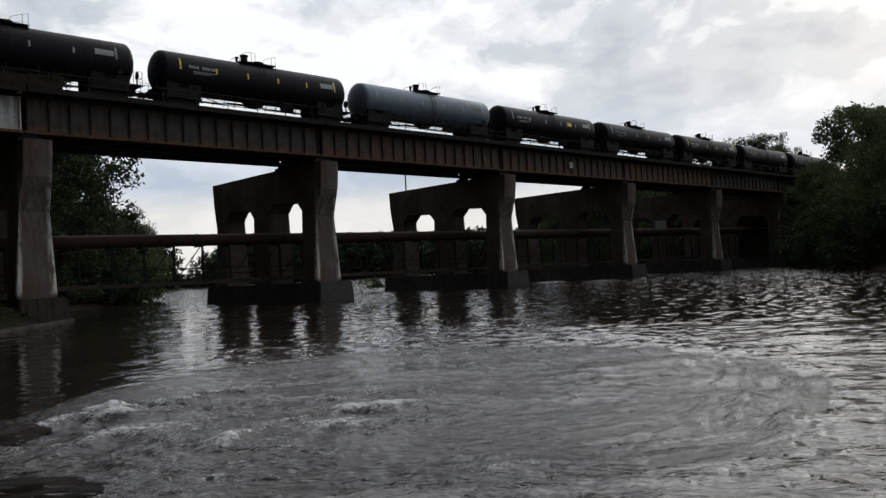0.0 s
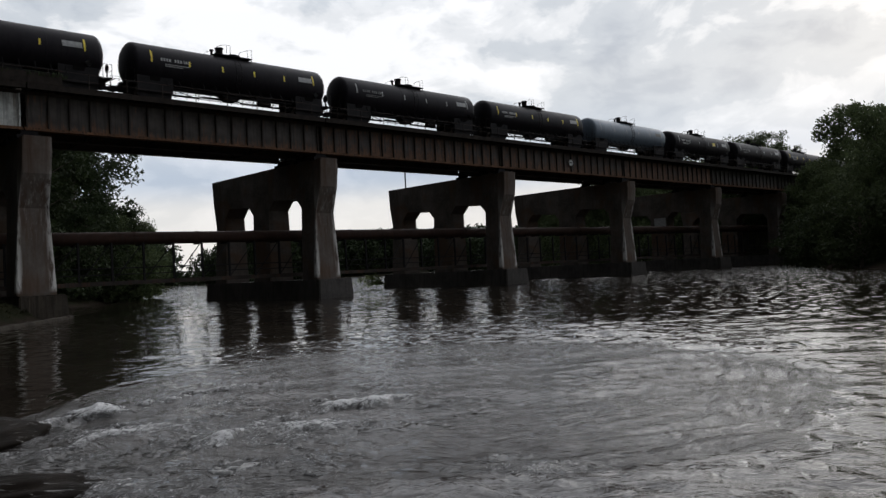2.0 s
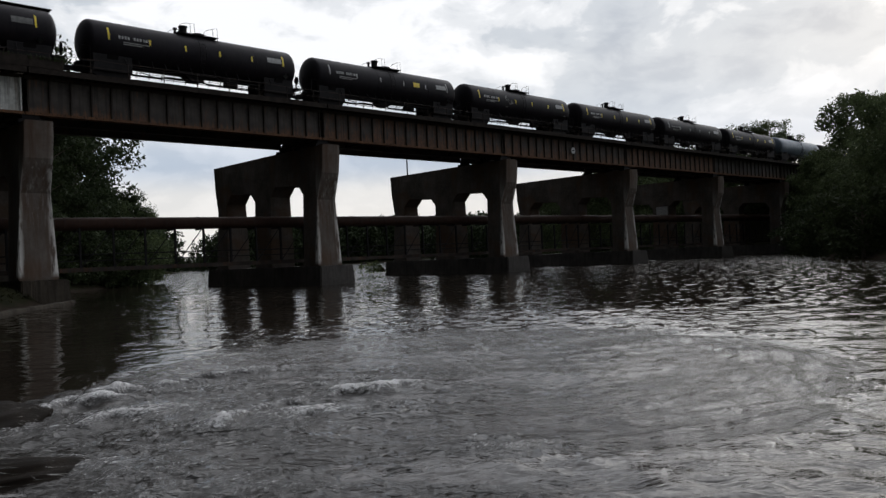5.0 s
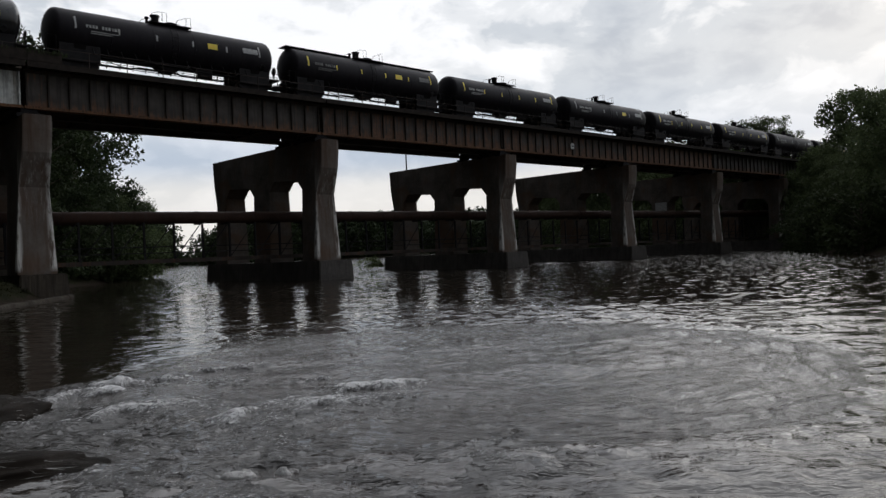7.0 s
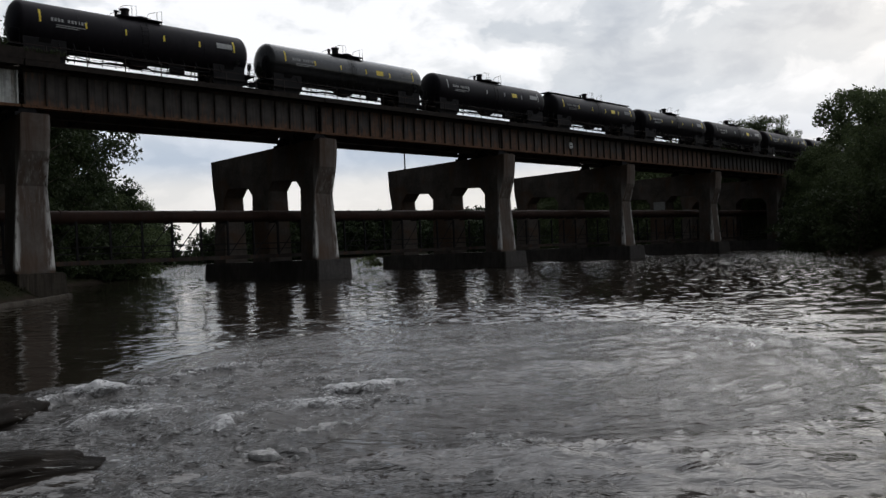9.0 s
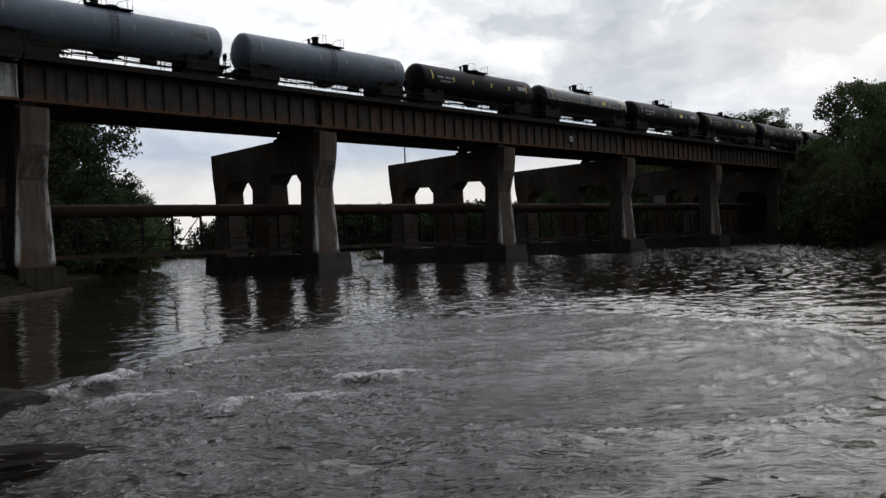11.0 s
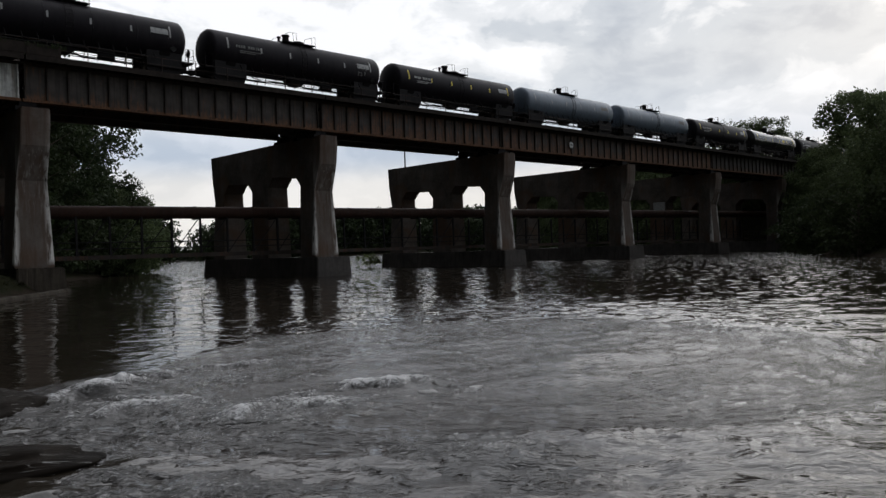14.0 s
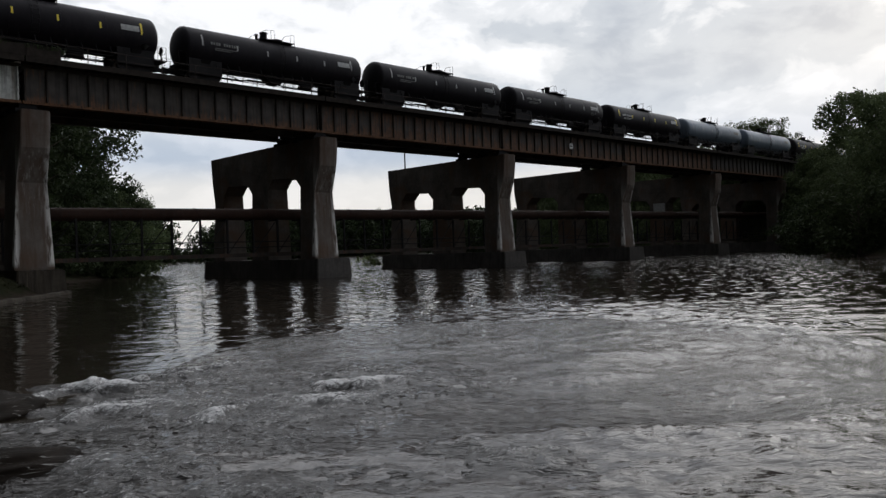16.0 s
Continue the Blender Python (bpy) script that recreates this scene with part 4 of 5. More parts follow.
def make_bogie(car, x):
    bogie = new("bogie")
    bogie.parent = car
    bogie.matrix_basis = pose(x, 0, 0)
    bm = bmesh.new()
    box(bm, -0.25, 0.25, -1.1, 1.1, 0.5, 0.95)
    rounded(bm, 0.03)
    part("bolster", bm, steel_black, bogie)
    for s in (-1, 1):
        bm = bmesh.new()
        pts = [(-1.25, 0.62), (-1.25, 0.42), (-0.55, 0.25), (0.55, 0.25), (1.25, 0.42), (1.25, 0.62), (0.5, 0.95), (-0.5, 0.95)]
        rings = [[bm.verts.new((px, s * 1.0 + w, pz)) for px, pz in pts] for w in (-0.08, 0.08)]
        for i in range(len(pts)):
            j = (i + 1) % len(pts)
            bm.faces.new((rings[0][i], rings[0][j], rings[1][j], rings[1][i]))
        bm.faces.new(rings[0][::-1])
        bm.faces.new(rings[1])
        part("side_frame", bm, steel_black, bogie)
    wheels = []
    for sx in (-0.89, 0.89):
        bm = bmesh.new()
        tube(bm, (0, -1.05, 0), (0, 1.05, 0), 0.08, seg=10)
        for s in (-1, 1):
            lathe(bm, [(s * 0.68, 0.485), (s * 0.71, 0.457), (s * 0.80, 0.45), (s * 0.805, 0.36), (s * 0.76, 0.3), (s * 0.79, 0.12), (s * 0.86, 0.1)], "y", 20)
        w = part("wheelset", bm, rail_steel, bogie)
        w.matrix_basis = pose(sx, 0, 0.457)
        wheels.append(w)
    return wheels


def make_tank_car(label, paint, stripes, placard, top_walk, lettering, panel, scrawl=0):
    car = thing("tank_car", label, "tank car", "tank cars of the train")
    bm = bmesh.new()
    prof = []
    for i in range(9):
        a = math.pi / 2 * i / 8
        prof.append((-HALF + 0.66 * (1 - math.sin(a)), R_TANK * math.cos(a) if i < 8 else 0.02))
    prof = prof[::-1]
    body = []
    for x, r in prof:
        body.append((x, r))
    for x in np.linspace(-HALF + 0.66, HALF - 0.66, 9)[1:-1]:
        body.append((float(x), R_TANK))
    body += [(-x, r) for x, r in prof[::-1]]
    body = sorted(set((round(x, 4), round(r, 4)) for x, r in body))
    lathe(bm, body, "x", 48, (0, 0, Z_TANK))
    part("tank", bm, paint, car, smooth=True)
    # weld bands
    for x in (-4.4, -1.5, 1.5, 4.4):
        bm = bmesh.new()
        lathe(bm, [(x - 0.04, R_TANK), (x - 0.035, R_TANK + 0.008), (x + 0.035, R_TANK + 0.008), (x + 0.04, R_TANK)], "x", 48, (0, 0, Z_TANK))
        part("jacket_band", bm, paint, car)
    for s in (-1, 1):
        # stub sill, saddle and draft gear
        bm = bmesh.new()
        box(bm, min(s * 5.2, s * 8.45), max(s * 5.2, s * 8.45), -0.33, 0.33, 0.72, 1.36)
        rounded(bm, 0.03)
        part("stub_sill", bm, steel_black, car)
        bm = bmesh.new()
        v = box(bm, s * 6.4 - 0.35, s * 6.4 + 0.35, -1.45, 1.45, 0.95, 1.75)
        for p in v:
            if p.co.z < 1.2:
                p.co.y *= 0.62
        part("saddle", bm, steel_black, car)
        for y in (-1.22, 1.22):
            bm = bmesh.new()
            v = box(bm, min(s * 5.1, s * 7.7), max(s * 5.1, s * 7.7), y - 0.05, y + 0.05, 0.66, 1.78)
            rounded(bm, 0.02)
            part("bolster_web", bm, steel_black, car)
        bm = bmesh.new()
        box(bm, min(s * 8.4, s * 9.02), max(s * 8.4, s * 9.02), -0.11, 0.11, 0.72, 0.98)
        box(bm, min(s * 8.72, s * 9.0), max(s * 8.72, s * 9.0), -0.2, 0.14, 0.66, 1.03)
        rounded(bm, 0.03)
        part("coupler", bm, steel_black, car)
        # end platform with its rails and steps
        bm = bmesh.new()
        box(bm, min(s * 7.65, s * 8.5), max(s * 7.65, s * 8.5), -1.42, 1.42, 1.14, 1.2)
        part("end_platform", bm, steel_black, car)
        for y in (-1.38, 1.38):
            bm = bmesh.new()
            bent(bm, [(s * 7.9, y, 1.2), (s * 7.9, y, 2.15), (s * 8.5, y, 2.15), (s * 8.5, y, 1.2)], 0.022)
            part("end_rail", bm, steel_black, car)
            bm = bmesh.new()
            tube(bm, (s * 8.5, y, 1.75), (s * 8.5, y * 0.36, 1.75), 0.02)
            part("grab_iron", bm, steel_black, car)
            bm = bmesh.new()
            bent(bm, [(s * 7.8, y, 1.15), (s * 7.8, y, 0.42), (s * 8.35, y, 0.42), (s * 8.35, y, 1.15)], 0.02)
            step = part("sill_step", bm, steel_black, car)
            bm = bmesh.new()
            tube(bm, (s * 7.8, y, 0.75), (s * 8.35, y, 0.75), 0.02)
            part("tread", bm, steel_black, step)
    bm = bmesh.new()
    lathe(bm, [(8.36, 0.27), (8.38, 0.3), (8.42, 0.3), (8.44, 0.27)], "x", 16, (0, -0.75, 2.0))
    tube(bm, (8.4, -0.75, 1.2), (8.4, -0.75, 2.0), 0.05)
    part("brake_wheel", bm, steel_black, car)
    # running rails and brackets low on both sides
    for s in (-1, 1):
        bm = bmesh.new()
        tube(bm, (-5.6, s * 1.5, 1.25), (5.6, s * 1.5, 1.25), 0.028)
        rail = part("side_rail", bm, steel_black, car)
        bm = bmesh.new()
        bent(bm, [(0, s * 1.25, 1.68), (0, s * 1.5, 1.3), (0, s * 1.5, 1.12)], 0.03)
        bracket = part("bracket", bm, steel_black, rail)
        for i in range(13):
            m = pose(-5.6 + 11.2 * i / 12, 0, 0)
            if i:
                again(bracket, m)
            else:
                bracket.matrix_basis = m
        # steam and brake pipes hung below the barrel
        bm = bmesh.new()
        bent(bm, [(-5.2, s * 0.95, 1.5), (-5.0, s * 0.95, 1.2), (-2.4, s * 0.95, 1.16), (-1.6, s * 0.9, 1.28), (1.2, s * 0.9, 1.26), (1.6, s * 0.95, 1.12), (4.9, s * 0.95, 1.12), (5.2, s * 0.95, 1.5)], 0.055)
        part("brake_pipe", bm, steel_black, car)
    bm = bmesh.new()
    v = box(bm, -1.0, 1.0, -0.4, 0.4, 0.92, 1.34)
    for p in v:
        if p.co.z < 1.0:
            p.co.x *= 0.35
    rounded(bm, 0.03)
    part("outlet_skid", bm, steel_black, car)
    bm = bmesh.new()
    lathe(bm, [(2.1, 0.2), (2.15, 0.22), (3.1, 0.22), (3.15, 0.2)], "x", 14, (0, -0.55, 0.95))
    box(bm, 2.0, 3.2, -0.62, -0.48, 1.1, 1.5)
    part("brake_cylinder", bm, steel_black, car)
    bm = bmesh.new()
    tube(bm, (-7.2, -0.2, 0.92), (7.2, -0.2, 0.92), 0.03)
    tube(bm, (-4.5, -0.9, 0.98), (-3.2, -0.3, 0.9), 0.03)
    part("brake_pipe", bm, steel_black, car)
    # top platform, manway and rails
    top = Z_TANK + R_TANK
    bm = bmesh.new()
    box(bm, -1.55, 1.55, -0.95, 0.95, top - 0.05, top + 0.0)
    for x in (-1.5, 1.5):
        for y in (-0.9, 0.9):
            tube(bm, (x, y, top - 0.42), (x, y, top - 0.03), 0.03)
    part("top_platform", bm, steel_black, car)
    bm = bmesh.new()
    lathe(bm, [(top - 0.05, 0.46), (top + 0.12, 0.46), (top + 0.13, 0.54), (top + 0.24, 0.54), (top + 0.3, 0.4), (top + 0.32, 0.1)], "z", 20, (0.35, 0, 0))
    part("manway", bm, steel_black, car, "low round manway lid")
    bm = bmesh.new()
    lathe(bm, [(top - 0.05, 0.27), (top + 0.58, 0.27), (top + 0.6, 0.33), (top + 0.7, 0.33), (top + 0.74, 0.2)], "z", 16, (-0.75, 0, 0))
    part("valve_housing", bm, steel_black, car, "upright round valve housing")
    bm = bmesh.new()
    lathe(bm, [(top - 0.05, 0.1), (top + 0.42, 0.1), (top + 0.44, 0.15), (top + 0.54, 0.15), (top + 0.57, 0.06)], "z", 12, (-1.3, 0.15, 0))
    part("relief_valve", bm, steel_black, car)
    for y in (-0.93, 0.93):
        for bend, prop in ((((-1.5, 0.0), (-1.5, 0.38), (-1.35, 0.56), (-0.95, 0.72), (-0.3, 0.76), (-0.3, 0.0)), (-0.62, 0.74)),
                           (((0.35, 0.0), (0.5, 0.36), (0.95, 0.55), (1.5, 0.72), (1.5, 0.0)), (1.15, 0.6))):
            bm = bmesh.new()
            bent(bm, [(ax, y, top + az - 0.02) for ax, az in bend], 0.017)
            rail = part("platform_rail", bm, steel_black, car)
            bm = bmesh.new()
            tube(bm, (prop[0], y, top - 0.02), (prop[0], y, top + prop[1] - 0.01), 0.017)
            part("prop", bm, steel_black, rail)
    for s in (-1, 1):
        reach = R_TANK + 0.13
        arc = [(s * reach * math.cos(radians(-38 + 118 * i / 8)), Z_TANK + reach * math.sin(radians(-38 + 118 * i / 8))) for i in range(9)]
        bm = bmesh.new()
        bent(bm, [(-0.22, y, z) for y, z in arc], 0.02)
        ladder = part("ladder", bm, steel_black, car)
        bm = bmesh.new()
        bent(bm, [(0.22, y, z) for y, z in arc], 0.02)
        part("stile", bm, steel_black, ladder)
        bm = bmesh.new()
        tube(bm, (-0.22, 0, 0), (0.22, 0, 0), 0.014)
        rung = part("rung", bm, steel_black, ladder)
        for i in range(12):
            a = radians(-36 + 110 * i / 11)
            m = pose(0, s * reach * math.cos(a), Z_TANK + reach * math.sin(a))
            if i:
                again(rung, m)
            else:
                rung.matrix_basis = m
    if top_walk:
        bm = bmesh.new()
        for a, b in ((-8.2, -1.6), (1.6, 8.0)):
            box(bm, a, b, -0.55, 0.55, top + 0.03, top + 0.09)
            for i in range(5):
                x = a + (b - a) * (i + 0.5) / 5
                box(bm, x - 0.05, x + 0.05, -0.5, 0.5, top - 0.12, top + 0.03)
        part("roof_walk", bm, steel_black, car, "running board along the tank's top")
    # markings
    for side in (-1, 1):
        for i, x in enumerate((-6.7, -3.9, -1.3, 1.35, 4.0, 6.75)):
            bm = bmesh.new()
            tall = 0.42 if i in (0, 5) else 0.26
            patch(bm, x - 0.06, x + 0.06, -0.05, -0.05 + 2 * tall * (1 if i in (0, 5) else 0.8), side=side)
            part("reflective_stripe", bm, yellow if stripes else white_mark, car, "yellow reflective stripe" if stripes else "white reflective stripe")
        bm = bmesh.new()
        patch(bm, 5.35, 6.6, 0.12, 0.52, side=side)
        part("data_panel", bm, white_mark if panel else grime_mark, car, "pale stencilled data panel")
        bm = bmesh.new()
        y = side * (math.sqrt(R_TANK ** 2 - 0.75 ** 2) + 0.09)
        zc = Z_TANK - 0.75
        bm.faces.new([bm.verts.new(c) for c in ((6.75, y, zc), (7.0, y, zc - 0.25), (7.25, y, zc), (7.0, y, zc + 0.25))])
        bmesh.ops.solidify(bm, geom=bm.faces[:], thickness=0.015)
        part("placard", bm, white_mark, car, "small white diamond placard")
        if lettering:
            bm = bmesh.new()
            for i in range(11):
                if i != 4:
                    x = -6.05 + 0.205 * i
                    patch(bm, x, x + 0.13, 0.12, 0.34, side=side)
            patch(bm, -5.75, -3.95, -0.12, -0.06, side=side)
            patch(bm, -5.75, -4.35, -0.24, -0.18, side=side)
            part("lettering", bm, grime_mark if lettering == 1 else white_mark, car, "white stencilled bars of lettering")["kind"] = "stuff"
        if scrawl and side < 0:
            r2 = random.Random(scrawl)
            bm = bmesh.new()
            cx = r2.uniform(-2.6, -1.6) if scrawl < 5 else r2.uniform(5.6, 6.4)
            for i in range(9):
                x0 = cx + r2.uniform(-0.5, 0.4)
                z0 = r2.uniform(-0.55, 0.35)
                tall = r2.random() < 0.5
                patch(bm, x0, x0 + (0.09 if tall else r2.uniform(0.2, 0.5)), z0, z0 + (r2.uniform(0.2, 0.4) if tall else 0.08), 0.005 + 0.001 * i, side)
            tagged(part("painted_scrawl", bm, grime_mark, car, "pale sprayed scrawl of plain strokes"), kind="stuff")
        if placard:
            bm = bmesh.new()
            patch(bm, 2.5, 3.25, 0.0, 0.42, side=side)
            part("yellow_panel", bm, yellow, car, "bright yellow square panel")
    wheels = make_bogie(car, -6.4) + make_bogie(car, 6.4)
    return car, wheels


KINDS = {
    "stripe": make_tank_car("black tank car with yellow stripes and white lettering", tank_black, True, False, False, 2, True),
    "plain": make_tank_car("grimy black tank car with pale stencilled markings", tank_black, False, False, False, 1, True),
    "square": make_tank_car("black tank car with a yellow square panel", tank_black, False, True, False, 2, True),
    "walk": make_tank_car("black tank car with a running board on top", tank_black, True, True, True, 1, False),
    "gloss": make_tank_car("glossy black tank car with yellow stripes", tank_gloss, True, True, False, 2, False),
    "scrawl": make_tank_car("grimy black tank car with pale sprayed strokes", tank_black, False, False, False, 1, True, 7),
    "stripe_scrawl": make_tank_car("black tank car with yellow stripes and sprayed strokes", tank_black, True, False, False, 2, True, 3),
    "grey": make_tank_car("blue-grey tank car with a dark manway", tank_grey, False, False, False, 0, False),
}
# the cars of the train, from its head backwards
ORDER = ["plain", "plain", "stripe", "plain", "square", "grey", "stripe", "plain", "stripe", "stripe_scrawl", "square", "stripe", "walk", "square",
         "gloss", "stripe", "grey", "grey", "stripe", "scrawl", "plain", "plain", "stripe", "plain"]
HEAD, SPEED = 6, 16.916
train, used = [], set()
for i, kind in enumerate(ORDER):
    master = KINDS[kind][0]
    n = HEAD - i + 0.5                      # places from a gap near the second pier
    x = 22.25 + n * (18.05 if n > 0 else 17.925)
    m = pose(x, TRACK_Y, RAIL_Z)
    if kind in used:
        car = copy_thing(master, m)
    else:
        car = master
        car.matrix_basis = m
        used.add(kind)
    train.append((car, x))


# ------------------------------------------------------------------ trees
def make_tree(name, label, height, spread, seed, leaves, size, material, base=0.25, group="river bank trees"):
    rnd = random.Random(seed)
    tree = thing(name, label, "tree", group)
    bm = bmesh.new()
    r0 = height * 0.018 + 0.08
    tube(bm, (0, 0, -0.6), (0.1, 0, height * 0.35), r0, r0 * 0.7, 9)
    tube(bm, (0.1, 0, height * 0.35), (0, 0.2, height * 0.9), r0 * 0.7, r0 * 0.15, 8)
    clumps = []
    n = 34
    for i in range(n):
        f = base + (1 - base) * (i + rnd.random()) / n
        a = rnd.uniform(0, 2 * math.pi)
        reach = spread * math.sqrt(max(0.03, 1 - ((f - 0.5) / 0.56) ** 2)) * rnd.uniform(0.55, 1.05)
        tip = Vector((reach * math.cos(a), reach * math.sin(a), height * f + rnd.uniform(-0.3, 0.5)))
        root = Vector((0, 0, max(height * 0.15, height * f - reach * 0.6)))
        tube(bm, root, root.lerp(tip, 0.9), r0 * 0.3 * (1.1 - f * 0.7), 0.02, 5)
        for j in range(4):
            c = root.lerp(tip, rnd.uniform(0.55, 1.0)) + Vector([rnd.gauss(0, spread * 0.12) for _ in range(3)])
            clumps.append((c, spread * rnd.uniform(0.16, 0.3)))
    part("trunk", bm, bark, tree)
    g = np.random.default_rng(seed)
    pick = g.integers(0, len(clumps), leaves)
    centres = np.array([tuple(c) for c, r in clumps])[pick]
    radii = np.array([r for c, r in clumps])[pick][:, None]
    d = g.normal(size=(leaves, 3))
    d /= np.linalg.norm(d, axis=1)[:, None]
    pos = centres + d * radii * (g.random((leaves, 1)) ** 0.45) * np.array([1, 1, 0.75])
    a = g.normal(size=(leaves, 3))
    a /= np.linalg.norm(a, axis=1)[:, None]
    b = np.cross(a, g.normal(size=(leaves, 3)))
    b /= np.linalg.norm(b, axis=1)[:, None]
    s = size * g.uniform(0.6, 1.3, (leaves, 1))
    quad = np.stack([pos - a * s, pos + b * s * 0.45, pos + a * s, pos - b * s * 0.45], 1).reshape(-1, 3)
    me = bpy.data.meshes.new("crown")
    me.from_pydata(quad.tolist(), [], np.arange(leaves * 4).reshape(-1, 4).tolist())
    me.materials.append(material)
    crown = new("crown", me)
    crown.parent = tree
    return tree


TREES = [make_tree("tree", "tall leafy green tree on the river bank", 17, 5.6, 11, 13000, 0.21, leaves_mat, 0.12),
         make_tree("tree", "broad leafy green tree on the river bank", 14, 5.8, 12, 13000, 0.21, leaves_mat, 0.08),
         make_tree("tree", "slender leafy green tree on the river bank", 18, 4.6, 13, 11000, 0.21, leaves_mat, 0.15),
         make_tree("bush", "low leafy bush overhanging the water", 5.0, 3.4, 14, 4000, 0.2, leaves_mat, 0.05)]
# second set of trees, their leaf colour raised to look lit
LIT_TREES = [make_tree("tree", "tall green tree on the river bank, leaves painted as lit", 17, 5.6, 17, 13000, 0.21, leaves_lit, 0.12),
         make_tree("tree", "broad green tree on the river bank, leaves painted as lit", 14, 5.8, 18, 13000, 0.21, leaves_lit, 0.08),
         make_tree("tree", "slender green tree on the river bank, leaves painted as lit", 18, 4.6, 19, 11000, 0.21, leaves_lit, 0.15),
         make_tree("bush", "low green bush overhanging the water, leaves painted as lit", 5.0, 3.4, 20, 4000, 0.2, leaves_lit, 0.05)]
FAR = [make_tree("tree", "distant leafy tree on the far shore", 13, 5.2, 21, 1600, 0.55, leaves_far, 0.05, "far shore trees"),
       make_tree("tree", "distant rounded tree on the far shore", 11, 6.0, 22, 1600, 0.55, leaves_far, 0.05, "far shore trees")]
placed = set()


def plant(master, x, y, turn=0.0, size=1.0, z=None):
    m = pose(x, y, land_height(x, y) if z is None else z, 0, 0, turn) 
    if master.name in placed:
        t = copy_thing(master, m)
    else:
        placed.add(master.name)
        master.matrix_basis = m
        t = master
    t.scale = (size, size, size)
    return t


rnd = random.Random(5)
# left bank, beyond the first pier
# the five from (-3, 45) to (2, 56) are out of view, added to shade the piers
for kind, x, y, s in ((0, 27.5, 99, 1.35), (1, 32, 99, 1.42), (1, 35.5, 102, 0.85), (2, 21, 92, 1.25), (1, 28, 104, 1.4), (0, 33, 107, 1.15), (1, 25, 95, 1.25), (3, 35.5, 99, 1.0), (3, 33, 93, 1.1), (3, 30, 87, 1.2), (3, 26, 82, 1.2),
                      (0, 17, 88, 1.2), (2, 20.5, 75, 1.22), (1, 12, 80, 1.2), (0, 6, 90, 1.2), (1, 39, 118, 0.75), (3, 37.5, 110, 1.1), (3, 22, 76, 1.1), (2, 2, 78, 1.2), (1, -6, 72, 1.2),
                      (0, 4, 64, 1.0), (1, -4, 60, 1.1), (1, 8, 70, 1.0), (3, 17, 68, 1.1), (3, 11, 63, 1.1), (1, 44, 145, 0.8), (1, 40, 130, 0.9), (0, -3, 45, 1.25), (1, -9, 37, 1.3), (0, -13, 27, 1.2), (1, -15, 16, 1.2), (0, 2, 56, 1.2), (1, 35, 96, 0.8), (3, 37, 98, 1.3), (1, 29.5, 86.5, 0.72), (3, 32, 90, 1.5), (3, 41, 112, 1.2)):
    plant(TREES[kind], x, y, rnd.uniform(0, 360), s)
# right bank, at the bridge's far end; crowns painted as lit, low bushes dark as if shaded
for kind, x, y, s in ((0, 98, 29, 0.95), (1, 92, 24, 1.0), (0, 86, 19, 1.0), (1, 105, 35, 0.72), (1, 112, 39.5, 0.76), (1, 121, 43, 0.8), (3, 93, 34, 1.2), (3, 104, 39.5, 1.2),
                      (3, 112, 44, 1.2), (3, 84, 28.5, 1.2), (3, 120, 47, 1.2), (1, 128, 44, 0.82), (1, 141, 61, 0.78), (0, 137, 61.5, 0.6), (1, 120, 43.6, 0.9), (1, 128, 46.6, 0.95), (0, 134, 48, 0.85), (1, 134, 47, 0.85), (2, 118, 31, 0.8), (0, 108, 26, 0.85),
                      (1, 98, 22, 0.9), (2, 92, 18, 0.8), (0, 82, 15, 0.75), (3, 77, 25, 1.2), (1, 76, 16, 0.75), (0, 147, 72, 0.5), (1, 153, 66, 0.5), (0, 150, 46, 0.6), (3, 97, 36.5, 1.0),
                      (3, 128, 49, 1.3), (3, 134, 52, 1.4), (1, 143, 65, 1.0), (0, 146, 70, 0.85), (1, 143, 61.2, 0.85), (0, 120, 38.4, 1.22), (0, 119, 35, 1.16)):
    plant((TREES if kind == 3 else LIT_TREES)[kind], x, y, rnd.uniform(0, 360), s)
# left bank: the paler leaf colour stands in for light shining through
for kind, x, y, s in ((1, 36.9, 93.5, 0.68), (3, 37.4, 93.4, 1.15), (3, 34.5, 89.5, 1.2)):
    plant(LIT_TREES[kind], x, y, rnd.uniform(0, 360), s, 0.2)
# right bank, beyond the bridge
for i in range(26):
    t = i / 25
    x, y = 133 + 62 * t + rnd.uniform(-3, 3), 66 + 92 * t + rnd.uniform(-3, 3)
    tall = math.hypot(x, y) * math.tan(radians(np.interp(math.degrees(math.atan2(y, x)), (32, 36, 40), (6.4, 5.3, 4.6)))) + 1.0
    plant(LIT_TREES[i % 2], x, y, rnd.uniform(0, 360), tall / (17, 14)[i % 2] * rnd.uniform(0.95, 1.1))
    plant(LIT_TREES[3], x - 5, y - 1, rnd.uniform(0, 360), rnd.uniform(1.0, 1.4))
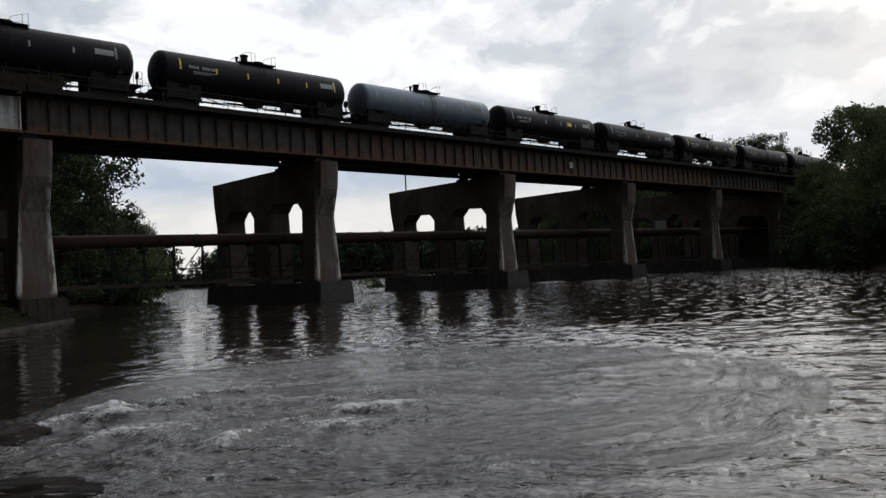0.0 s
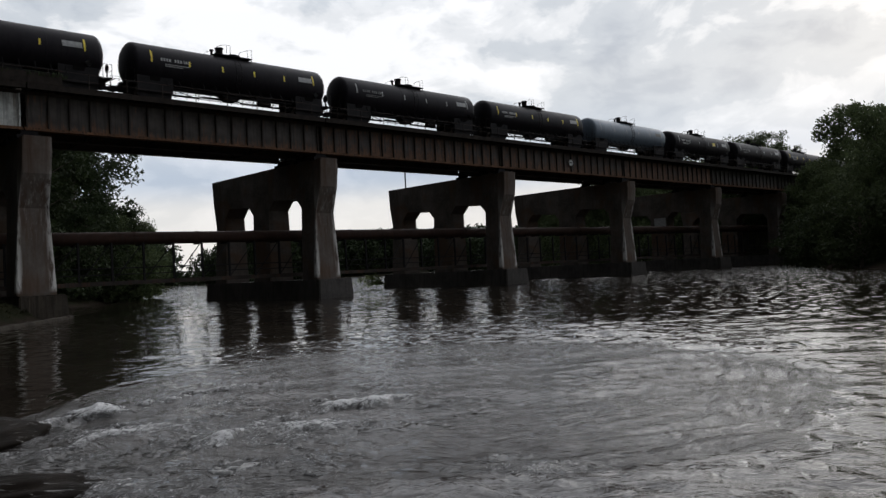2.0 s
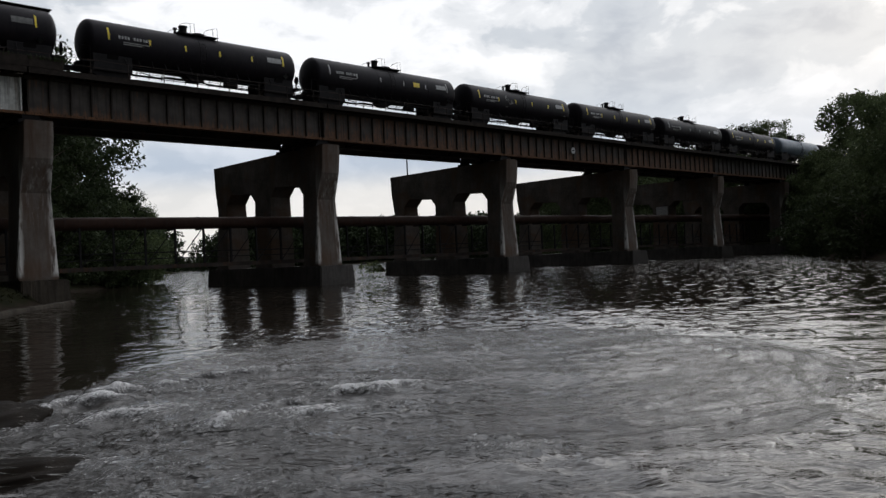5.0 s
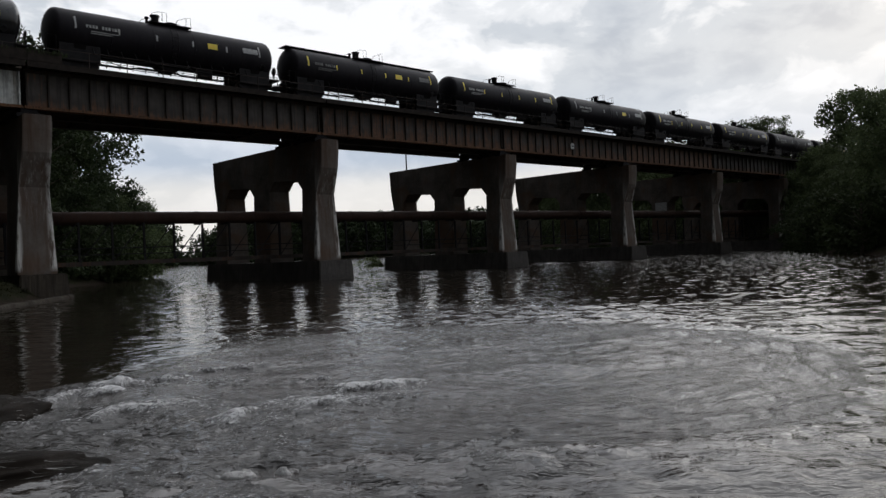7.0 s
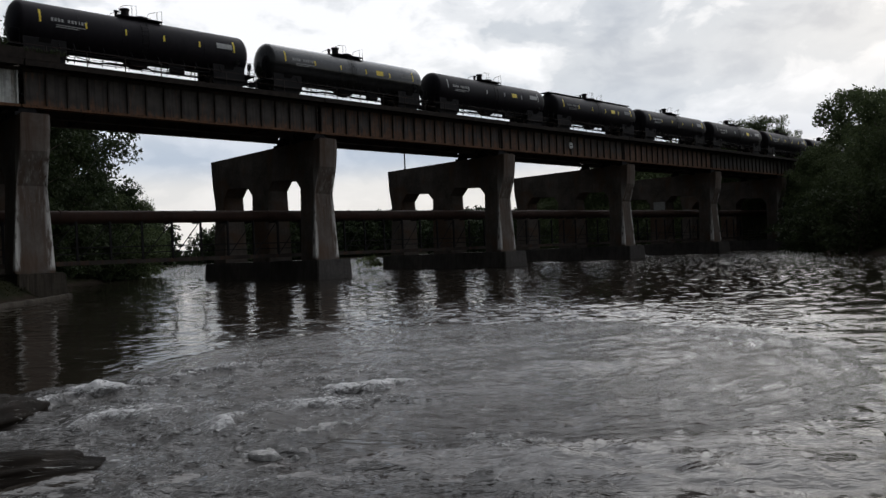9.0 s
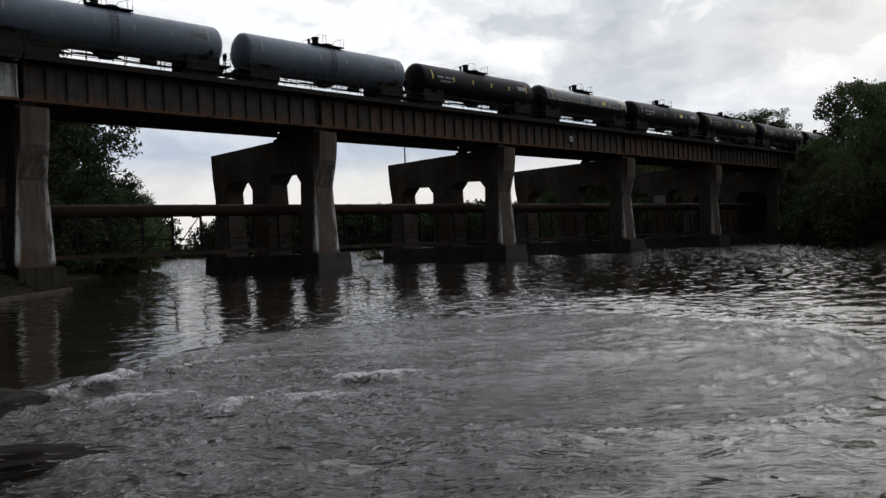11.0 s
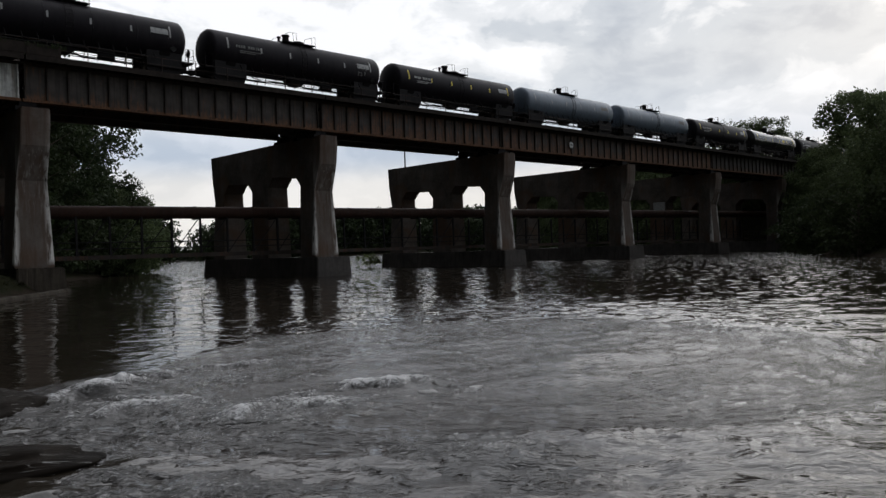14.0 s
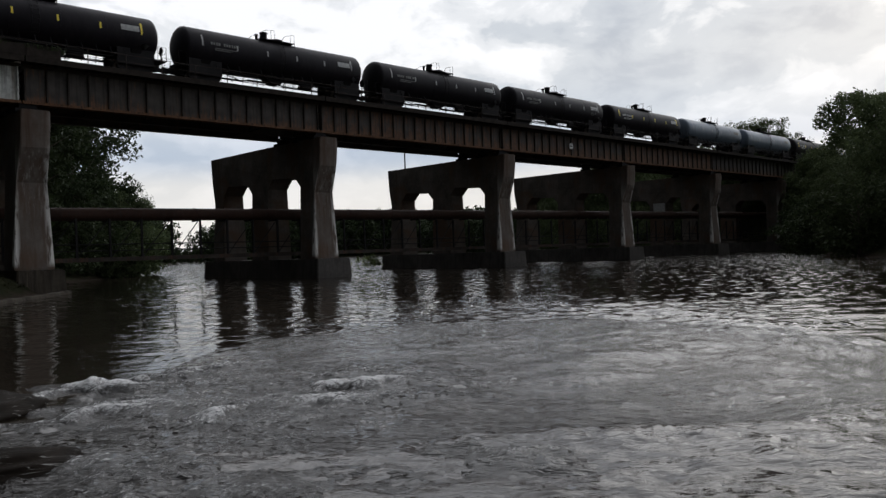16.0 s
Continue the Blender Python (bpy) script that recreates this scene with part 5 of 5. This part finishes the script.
# far shore: up the left side, across, and down the right side; each stretch: first and last place, trees, angle of their tops
for (ax, ay), (bx, by), count, low, high in (((58, 165), (112, 280), 22, 3.3, 4.2), ((125, 320), (185, 348), 20, 1.1, 1.8), ((185, 348), (335, 372), 64, 2.5, 3.3), ((215, 185), (325, 345), 34, 2.5, 3.4),
                                          ((190, 358), (330, 382), 44, 2.2, 3.0)):
    for i in range(count):
        t = (i + rnd.uniform(-0.4, 0.4)) / count
        x, y = ax + (bx - ax) * t, ay + (by - ay) * t + rnd.uniform(-3, 3)
        lo, hi = low, high
        if low < 1.2:
            # a gap in the far woods
            turn = math.degrees(math.atan2(y, x))
            lo, hi = (0.9, 1.2) if 63.7 < turn < 66.0 else (2.2, 2.7) if turn < 65 else (2.9, 3.3)
        tall = math.hypot(x, y) * math.tan(radians(rnd.uniform(lo, hi)))
        plant(FAR[i % 2], x, y, rnd.uniform(0, 360), tall / 12.5, 0.3)


# rough grass on the left bank
def make_grass():
    g = np.random.default_rng(9)
    verts, faces = [], []
    while len(faces) < 9000:
        x, y = g.uniform(-2, 17), g.uniform(24, 52)
        d = shore_distance(x, y)
        if d < 0.3 or d > 11:
            continue
        z, a, h, w = land_height(x, y) - 0.05, g.uniform(0, 6.3), g.uniform(0.05, 0.2), g.uniform(0.03, 0.07)
        dx, dy, lx, ly = w * math.cos(a), w * math.sin(a), g.normal(0, 0.12), g.normal(0, 0.12)
        n = len(verts)
        verts += [(x - dx, y - dy, z), (x + dx, y + dy, z), (x + lx, y + ly, z + h)]
        faces.append((n, n + 1, n + 2))
    me = bpy.data.meshes.new("grass")
    me.from_pydata(verts, [], faces)
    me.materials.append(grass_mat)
    return tagged(new("grass", me), "rough green grass on the river bank", "grass", kind="stuff")


make_grass()


def make_sprig():
    """Drooping leafy branches that reach out over the water."""
    rnd = random.Random(41)
    bush = thing("bush", "sparse leafy bush leaning over the water at a pier", "bush", at=(56.15, 69.3, 0.55))
    g = np.random.default_rng(41)
    wood = bmesh.new()
    verts, faces = [], []
    for i in range(13):
        a, rise = rnd.uniform(150, 205), rnd.uniform(0.0, 1.2)
        size = rnd.uniform(1.6, 3.9)
        last = Vector((0, 0, 0))
        for j in range(1, 9):
            f = j / 8
            p = Vector((math.cos(radians(a)) * size * f, math.sin(radians(a)) * size * f, rise * math.sin(f * 2.1) - 0.35 * f * f)) + Vector([rnd.gauss(0, 0.05) for _ in range(3)])
            tube(wood, last, p, 0.03 * (1.1 - f), 0.03 * (1.0 - f) + 0.004, 5)
            for k in range(7 if j > 2 else 2):
                c = np.array(last.lerp(p, rnd.random())) + g.normal(0, 0.1, 3)
                d = g.normal(size=3) * np.array([1, 1, 0.5])
                d /= np.linalg.norm(d)
                e = np.cross(d, g.normal(size=3))
                e /= np.linalg.norm(e)
                s = g.uniform(0.1, 0.2)
                m = len(verts)
                verts += [tuple(c - d * s), tuple(c + e * s * 0.4), tuple(c + d * s), tuple(c - e * s * 0.4)]
                faces.append((m, m + 1, m + 2, m + 3))
            last = p
    part("branch", wood, bark, bush)
    me = bpy.data.meshes.new("leaves")
    me.from_pydata(verts, [], faces)
    me.materials.append(leaves_pale)
    crown = tagged(new("leaves", me), kind="stuff")
    crown.parent = bush


make_sprig()


# ------------------------------------------------------------------ movement
def motions():
    walk(cam, [(t, heading(a, b, c)) for t, a, b, c in PATH])
    for car, x in train:
        walk(car, [(t, pose(x + SPEED * t, TRACK_Y, RAIL_Z)) for t in (0, 4, 8, 12, 16)])
    # wheels: one set is keyed for each end of a bogie, and the others follow the same turning
    spin = math.degrees(SPEED / FPS / 0.45)
    turned = {}
    for ob in [o for o in scene.objects if o.name.startswith("wheelset")]:
        sx = 0.89 if ob.location.x > 0 else -0.89
        if sx not in turned:
            walk(ob, [(i / FPS, pose(sx, 0, 0.457, 0, spin * i % 360, 0)) for i in range(frame(16.0))])
            turned[sx] = ob
        else:
            ob.rotation_mode = "QUATERNION"
            ob.animation_data_create()
            ob.animation_data.action = turned[sx].animation_data.action
            ob.animation_data.action_slot = turned[sx].animation_data.action_slot
    walk(water, [(t, pose(0.13 * t, -0.03 * t, 0)) for t in (0, 4, 8, 12, 16)])
    walk(eddy, [(t, pose(8.5 + 0.13 * t, 9.5 - 0.03 * t, 0, 0, 0, 2.0 * t)) for t in (0, 4, 8, 12, 16)])
    drift = [2.0 * i for i in range(9)]
    for ob, x, y, mid, vx, vy in FOAM:
        walk(ob, [(t, pose(x + vx * 5 * math.tanh((t - mid) / 5), y + vy * 5 * math.tanh((t - mid) / 5), 0.02, 0, 0, -35 + 2 * t)) for t in drift])
    walk(FOAM_STRIP, [(t, pose(x, y, 0.02, 0, 0, a)) for t, x, y, a in ((0, 2.5, 4.9, -20), (6.3, 3.13, 5.91, -30), (7.5, 3.41, 6.1, -32), (9, 3.8, 6.45, -36), (11.5, 5.27, 7.14, -40),
                                                                          (13.5, 6.45, 7.26, -42), (14.5, 7.0, 7.36, -42), (16, 7.27, 7.32, -44))])
    beats = [0.4 * i for i in range(41)]
    for ob, x, y, phase in RAPIDS:
        walk(ob, [(t, pose(x + 0.16 * math.sin(1.9 * t + phase), y + 0.12 * math.sin(1.3 * t + 2 * phase), 0.035 * math.sin(2.6 * t + 3 * phase),
                           0.6 * math.sin(2.2 * t + phase), 0.6 * math.cos(1.7 * t + phase), 2.0 * math.sin(0.9 * t + phase))) for t in beats])


motions()
